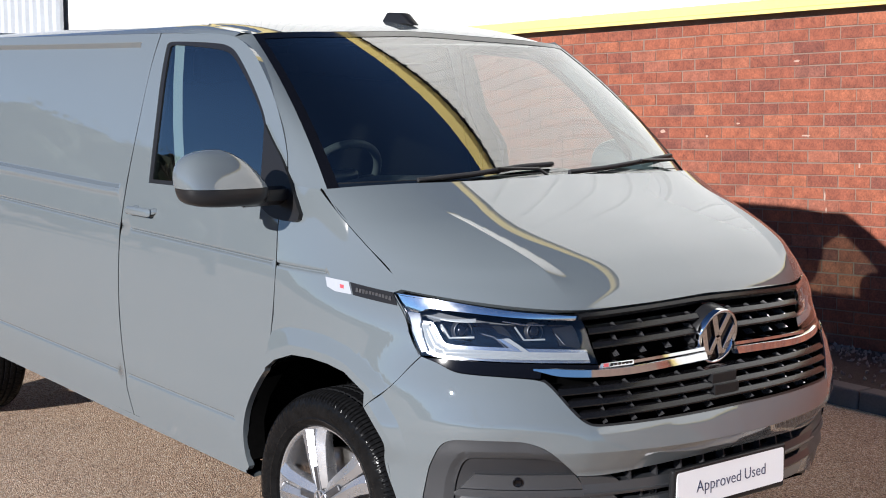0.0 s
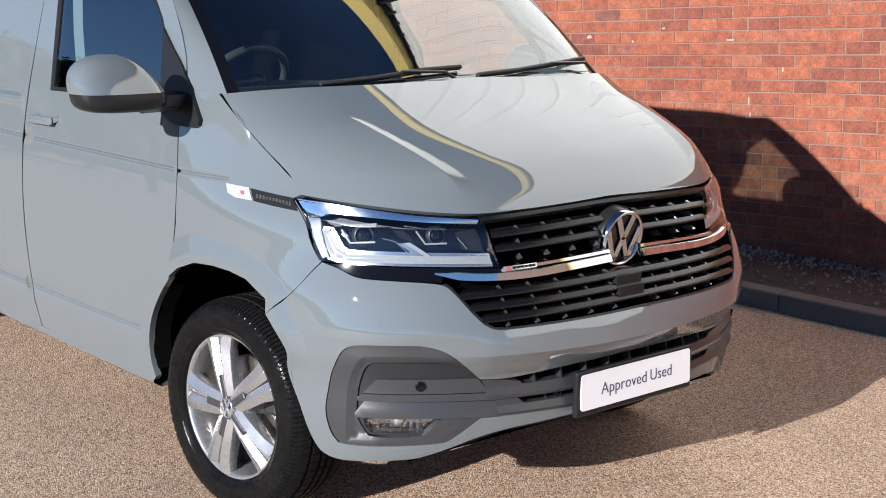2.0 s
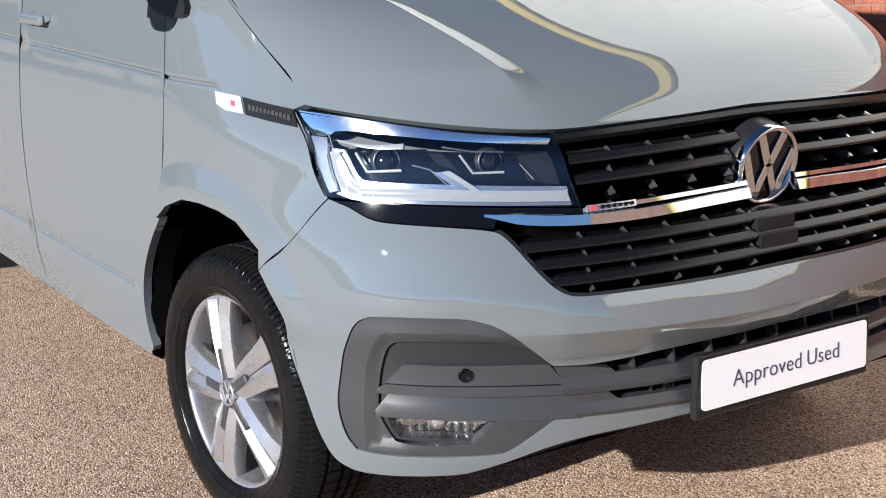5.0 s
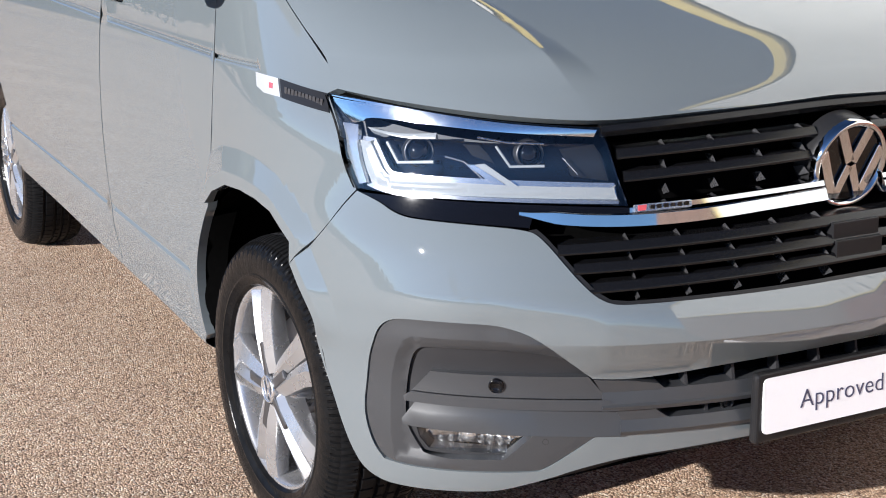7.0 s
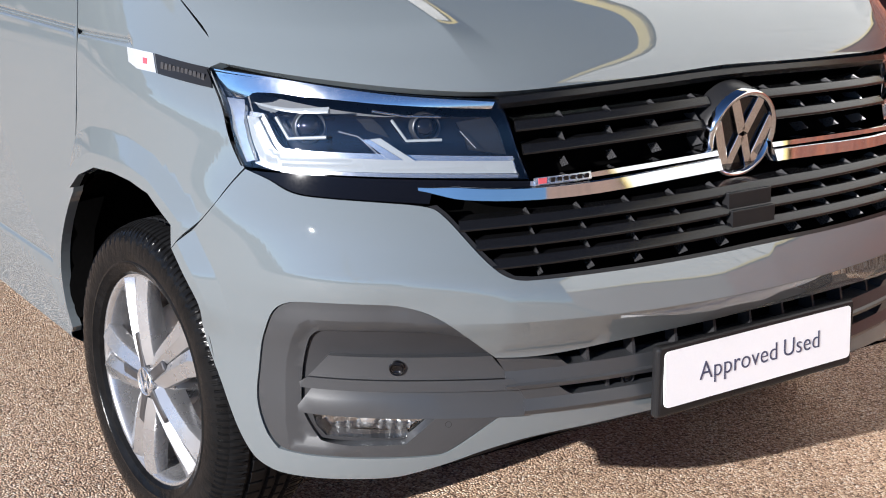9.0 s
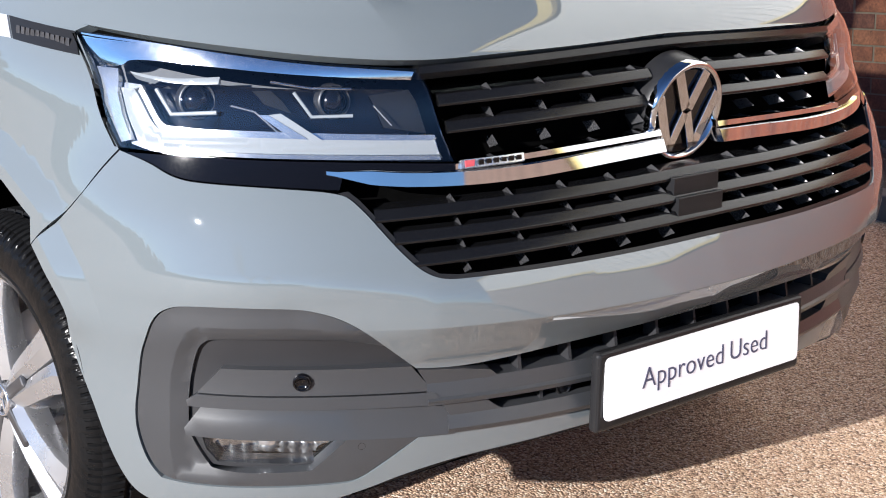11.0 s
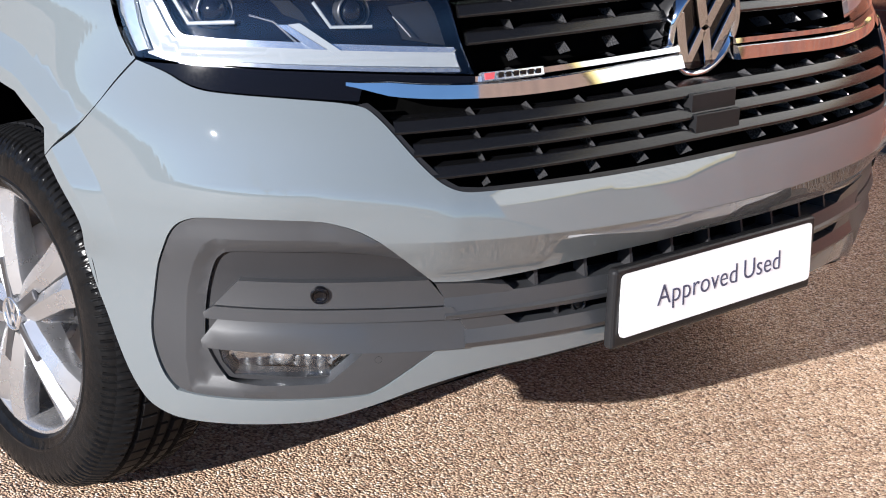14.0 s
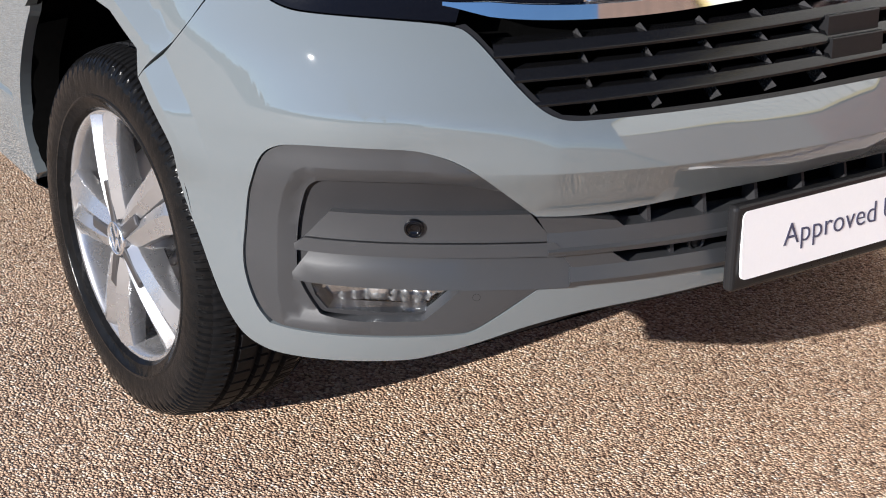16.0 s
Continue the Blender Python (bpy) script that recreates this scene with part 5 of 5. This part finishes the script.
# ---- wheels ----
def wheel(x, y, k, steer, name="wheel"):
    """k is 1 on the van's right side. Built round the y axis, its outside towards -y."""
    at = pose(x, y * -k, .343, 0, 0, steer + (0 if k > 0 else 180))
    R = .343
    bm = bmesh.new()
    turned(bm, [(.232, -.088), (.2335, -.096), (.230, -.100), (.2235, -.097), (.218, -.085), (.2145, -.05), (.205, .0), (.212, .08), (.233, .10)], 72)
    hub = part(name, bm, ALLOY, van, "silver five twin-spoke alloy wheel", smooth=True)
    hub.matrix_local = at
    # tyre with ribs, grooves and shoulder sipes
    prof = [(.228, -.098), (.236, -.108), (.252, -.114), (.2545, -.1165), (.258, -.1165), (.260, -.1155), (.275, -.1175), (.298, -.117), (.312, -.113), (.322, -.106), (.3300, -.096), (.3355, -.083), (.3395, -.069), (.3412, -.0585), (.334, -.056), (.334, -.048), (.342, -.0455),
            (.3428, -.030), (.3430, -.0155), (.335, -.013), (.335, -.005), (.3430, -.0025), (.343, .012), (.335, .015), (.335, .023), (.343, .0255), (.3425, .042), (.334, .045), (.334, .053), (.3418, .056), (.340, .082), (.330, .104), (.30, .117), (.26, .115), (.228, .098)]
    n = 966
    verts, faces = [], []
    for r, a in prof:
        for i in range(n):
            rr = r
            if r > .320 and (a < -.060 or a > .060) and i % 7 in (0, 1):
                rr = r - .006
            elif r > .3395 and abs(a) < .06 and i % 14 in (4, 5):
                rr = r - .004
            elif .300 < r < .321 and a < 0 and i % 14 in (0, 1, 2, 3):
                rr = r - .005
            t = 2 * math.pi * (i + a * 52 * (1 if a < 0 else -1) * .35) / n
            z = rr * math.sin(t)
            verts.append((rr * math.cos(t), a, max(z, -.343)))
    for j in range(len(prof) - 1):
        for i in range(n):
            faces.append((j * n + i, j * n + (i + 1) % n, (j + 1) * n + (i + 1) % n, (j + 1) * n + i))
    tyre = link("tyre", verts, [f[::-1] for f in faces], RUBBER, hub, "black road tyre with moulded tread")
    tyre.data.materials.append(TREAD)
    for f in tyre.data.polygons:
        f.material_index = int(10 * n <= f.index < (len(prof) - 5) * n)
    tyre.data.set_sharp_from_angle(angle=radians(30))
    for i in range(5):
        a0 = math.pi / 2 + .29 + i * 2 * math.pi / 5
        for side_sign in (-1, 1):
            rows = []
            for r, w, off, y0, y1 in ((.034, .036, .016, -.104, -.050), (.070, .042, .020, -.108, -.058), (.120, .048, .0235, -.108, -.064), (.170, .054, .027, -.105, -.066), (.208, .064, .033, -.100, -.066), (.2235, .078, .041, -.097, -.064)):
                c, s_ = math.cos(a0), math.sin(a0)
                def spot(t, yy):
                    return (r * c - t * s_, yy, r * s_ + t * c)
                m = side_sign * off
                row = [spot(m - w / 2, y0 + .014), spot(m - w * .46, y0 + .006), spot(m - side_sign * w * .10, y0 - .006), spot(m + w * .46, y0 + .006), spot(m + w / 2, y0 + .014), spot(m + w * .42, y1), spot(m - w * .42, y1)]
                rows.append(row)
            loft("spoke", rows, ALLOY, hub, closed=True, caps=True)
    bm = bmesh.new()
    turned(bm, [(.0, -.102), (.028, -.102), (.034, -.100), (.060, -.096), (.072, -.080), (.072, -.02)], 40)
    part("hub_centre", bm, ALLOY, hub, smooth=True)
    maker_badge("hub_cap", .032, pose(0, -.106, 0), hub, SILVER, DARKMETAL)
    for i in range(5):
        bm = bmesh.new()
        block(bm, (.066, -.1070, 0), (.080, .012, .024), .005)
        bm.transform(Matrix.Rotation(-(math.pi / 2 + .29 + i * 2 * math.pi / 5), 4, "Y"))
        part("spoke_inlay", bm, DARKMETAL, hub)
    for i in range(5):
        a = math.pi / 2 + .29 + (i + .5) * 2 * math.pi / 5
        bm = bmesh.new()
        turned(bm, [(0, -.098), (.008, -.098), (.0095, -.094), (.0095, -.060)], 12)
        bm.transform(Matrix.Translation((.053 * math.cos(a), 0, .053 * math.sin(a))))
        part("wheel_bolt", bm, DARKMETAL, hub, smooth=True)
    bm = bmesh.new()
    turned(bm, [(.06, -.02), (.085, -.022), (.150, -.022), (.152, -.018), (.152, .004), (.06, .004)], 48)
    part("brake_disc", bm, DISC, hub, smooth=True)
    bm = bmesh.new()
    block(bm, (.13, -.012, .055), (.075, .07, .13), .014)
    part("brake_caliper", bm, DARKMETAL, hub)
    return hub


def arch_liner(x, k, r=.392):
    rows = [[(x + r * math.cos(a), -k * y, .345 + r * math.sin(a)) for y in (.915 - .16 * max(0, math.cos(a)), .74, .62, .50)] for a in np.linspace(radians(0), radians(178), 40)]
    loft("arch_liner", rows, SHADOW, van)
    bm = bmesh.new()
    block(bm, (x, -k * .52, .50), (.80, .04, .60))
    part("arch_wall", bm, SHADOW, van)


for k in (1, -1):
    arch_liner(.03, k, .45)
    arch_liner(-3.385, k, .42)
    wheel(-.002, .824, k, 3.2)
    wheel(-3.002, .806, k, 0)
# mud flap edge behind the front wheel
for k in (1, -1):
    loft("arch_trim", [[(x, -k * y, z) for y in (.925, .86)] for x, z in ((-.338, .40), (-.345, .43), (-.345, .52), (-.31, .60), (-.235, .69))], SHADOW, van)


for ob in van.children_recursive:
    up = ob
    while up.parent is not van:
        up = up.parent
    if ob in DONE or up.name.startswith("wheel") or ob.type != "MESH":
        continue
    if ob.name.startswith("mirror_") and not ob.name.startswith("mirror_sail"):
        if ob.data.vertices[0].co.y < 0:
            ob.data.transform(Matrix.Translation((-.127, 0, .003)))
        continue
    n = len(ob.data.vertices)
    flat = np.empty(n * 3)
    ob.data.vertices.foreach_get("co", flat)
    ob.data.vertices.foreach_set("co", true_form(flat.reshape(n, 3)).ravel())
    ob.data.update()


# ---- trees across the yard, seen in the paintwork ----
def tree(x, y, tall, wide, seed, bare=False):
    r = random.Random(seed)
    t = thing("bare_tree" if bare else "tree", "leafless tree with thin dark branches across the yard" if bare else "dense dark green tree across the yard", "tree", "" if bare else "trees across the yard", at=pose(x, y, 0))
    verts, faces = [], []

    def limb(a, b, r0, r1):
        a, b = Vector(a), Vector(b)
        q = (b - a).to_track_quat("Z", "Y")
        n0 = len(verts)
        for p, rr in ((a, r0), (b, r1)):
            verts.extend(p + q @ Vector((rr * math.cos(i * 1.0472), rr * math.sin(i * 1.0472), 0)) for i in range(6))
        faces.extend((n0 + i, n0 + (i + 1) % 6, n0 + 6 + (i + 1) % 6, n0 + 6 + i) for i in range(6))

    def grow(a, way, length, rad, level):
        b = a + way * length
        limb(a, b, rad, rad * .6)
        tips.append(b)
        if level:
            for _ in range(3 if level > 1 else 4):
                w = (way + Vector((r.uniform(-1, 1), r.uniform(-1, 1), r.uniform(-.2, .8))) * .75).normalized()
                grow(a + way * length * r.uniform(.5, 1), w, length * r.uniform(.5, .75), rad * .5, level - 1)
    tips = []
    grow(Vector((0, 0, 0)), Vector((0, 0, 1)), tall * .42, tall * .028, 4 if bare else 2)
    link("trunk", verts, faces, BARK, t)
    if not bare:
        verts, faces, core = [], [], bmesh.new()
        lumps = [(Vector((r.gauss(0, wide * .30), r.gauss(0, wide * .30), tall * r.uniform(.22, .86))), r.uniform(.08, .17) * wide) for _ in range(60)]
        for c, rad in lumps:
            made = bmesh.ops.create_icosphere(core, subdivisions=2, radius=rad * .92, matrix=Matrix.Translation(c))
            for v in made["verts"]:
                v.co += Vector((r.uniform(-1, 1), r.uniform(-1, 1), r.uniform(-1, 1))) * rad * .10
        part("crown_core", core, LEAFCORE, t)
        for _ in range(7000):
            c, rad = r.choice(lumps)
            d = Vector((r.gauss(0, 1), r.gauss(0, 1), r.gauss(0, 1))).normalized()
            p = c + d * rad * r.uniform(.7, 1.15)
            s = r.uniform(.06, .13)
            m = Matrix.LocRotScale(p, Euler((r.random() * 6, r.random() * 6, r.random() * 6)), (s, s * .6, s))
            n0 = len(verts)
            verts += [m @ Vector(v) for v in ((1, 0, 0), (0, 1, .2), (-1, 0, 0), (0, -1, .2))]
            faces.append((n0, n0 + 1, n0 + 2, n0 + 3))
        link("crown", verts, faces, LEAF, t, smooth=False)
    return t


for i, (x, y, tall, wide) in enumerate(((-32.2, -16, 5.4, 7.0), (-34.5, -14.2, 5.1, 6.0), (-38, -13, 6.0, 6.5), (-41.5, -11, 6.4, 7.0), (-33.0, -18.2, 5.2, 5.0), (-33.6, -20.2, 4.0, 3.6), (-46, -8, 6.6, 7.0))):
    tree(x, y, tall * .87, wide, 20 + i)
tree(-21, -13, 4.0, 3, 55, True)
tree(13, -20, 8.0, 4, 57, True)
tree(20, -23, 8.5, 4, 58, True)
bm = bmesh.new()
r = random.Random(9)
for i in range(70):
    bmesh.ops.create_icosphere(bm, subdivisions=2, radius=1, matrix=pose(-60 + i * 1.5, -34 + r.uniform(-.3, .3), .8, 0, 0, r.uniform(0, 90)) @ Matrix.Diagonal((1.2, .9, r.uniform(.9, 1.3), 1)))
for v in bm.verts:
    v.co += Vector((r.uniform(-1, 1), r.uniform(-1, 1), r.uniform(-1, 1))) * .09
    v.co.z = max(0, v.co.z)
tagged(part("hedge", bm, LEAF, None), "long low dark hedge across the yard", "hedge")

# ---- bricks: those opposite the van's nose one by one, the others joined ----
def brick_shape(w, seed):
    r = random.Random(seed)
    j = lambda a: a + r.uniform(-.0015, .0015)
    x, z, c, d = w / 2, .0329, .0012, .0028
    front = [(j(-x + c), -d, j(-z + c)), (j(x - c), -d, j(-z + c)), (j(x - c), -d, j(z - c)), (j(-x + c), -d, j(z - c))]
    back = [(-x, -d + .0015, -z), (x, -d + .0015, -z), (x, -d + .0015, z), (-x, -d + .0015, z)]
    foot = [(-x, .004, -z), (x, .004, -z), (x, .004, z), (-x, .004, z)]
    f = [(0, 1, 2, 3)] + [(4 + i, 4 + (i + 1) % 4, (i + 1) % 4, i) for i in range(4)] + [(8 + i, 8 + (i + 1) % 4, 4 + (i + 1) % 4, 4 + i) for i in range(4)]
    return front + back + foot, f


shapes = []
for i in range(6):
    v, f = brick_shape(.2115, i)
    me = bpy.data.meshes.new("brick")
    me.from_pydata(v, [], f)
    me.materials.append(BRICK)
    shapes.append((me, v, f))
r = random.Random(11)
verts, faces, near = [], [], 0
for row in range(1, 30):
    z = .04 + row * .0731
    if z > CLAD_FOOT - .03:
        break
    shift = .1096 * (row % 2) + r.uniform(-.006, .006)
    for col in range(-54, 28):
        x = col * .2193 + shift
        me, v, f = r.choice(shapes)
        m = Matrix.LocRotScale((x + r.uniform(-.003, .003), r.uniform(-.001, .001), z + r.uniform(-.0015, .0015)), Euler((0, r.uniform(-.006, .006), 0)), None)
        if -2.30 < x < -.05 and near < 300:
            near += 1
            ob = new("brick", me)
            ob.parent = wall
            ob.matrix_local = m
        else:
            n0 = len(verts)
            verts += [m @ Vector(p) for p in v]
            faces += [tuple(n0 + i for i in q) for q in f]
for x, z, w, h in ((-1.55, 1.41, .062, .011), (-2.06, 1.487, .022, .010), (-2.31, 1.407, .018, .012), (-1.62, 1.861, .04, .012), (-1.41, 1.047, .012, .05), (-1.175, 1.235, .012, .03), (-1.40, .965, .010, .03), (-2.68, 1.44, .035, .02)):
    pts = [(x + .7 * w * math.cos(a) * r.uniform(.55, 1), -.0045, z + .7 * h * math.sin(a) * r.uniform(.55, 1)) for a in np.linspace(0, 6.28, 14)[:-1]]
    n = len(pts)
    link("mortar_splash", pts + [(a, .0, c) for a, _, c in pts], [tuple(range(n))] + [(i, n + i, n + (i + 1) % n, (i + 1) % n) for i in range(n)], SPLASH, wall, smooth=False)
ob = link("bricks", verts, faces, BRICK, wall, smooth=False)
tagged(ob, kind="stuff")
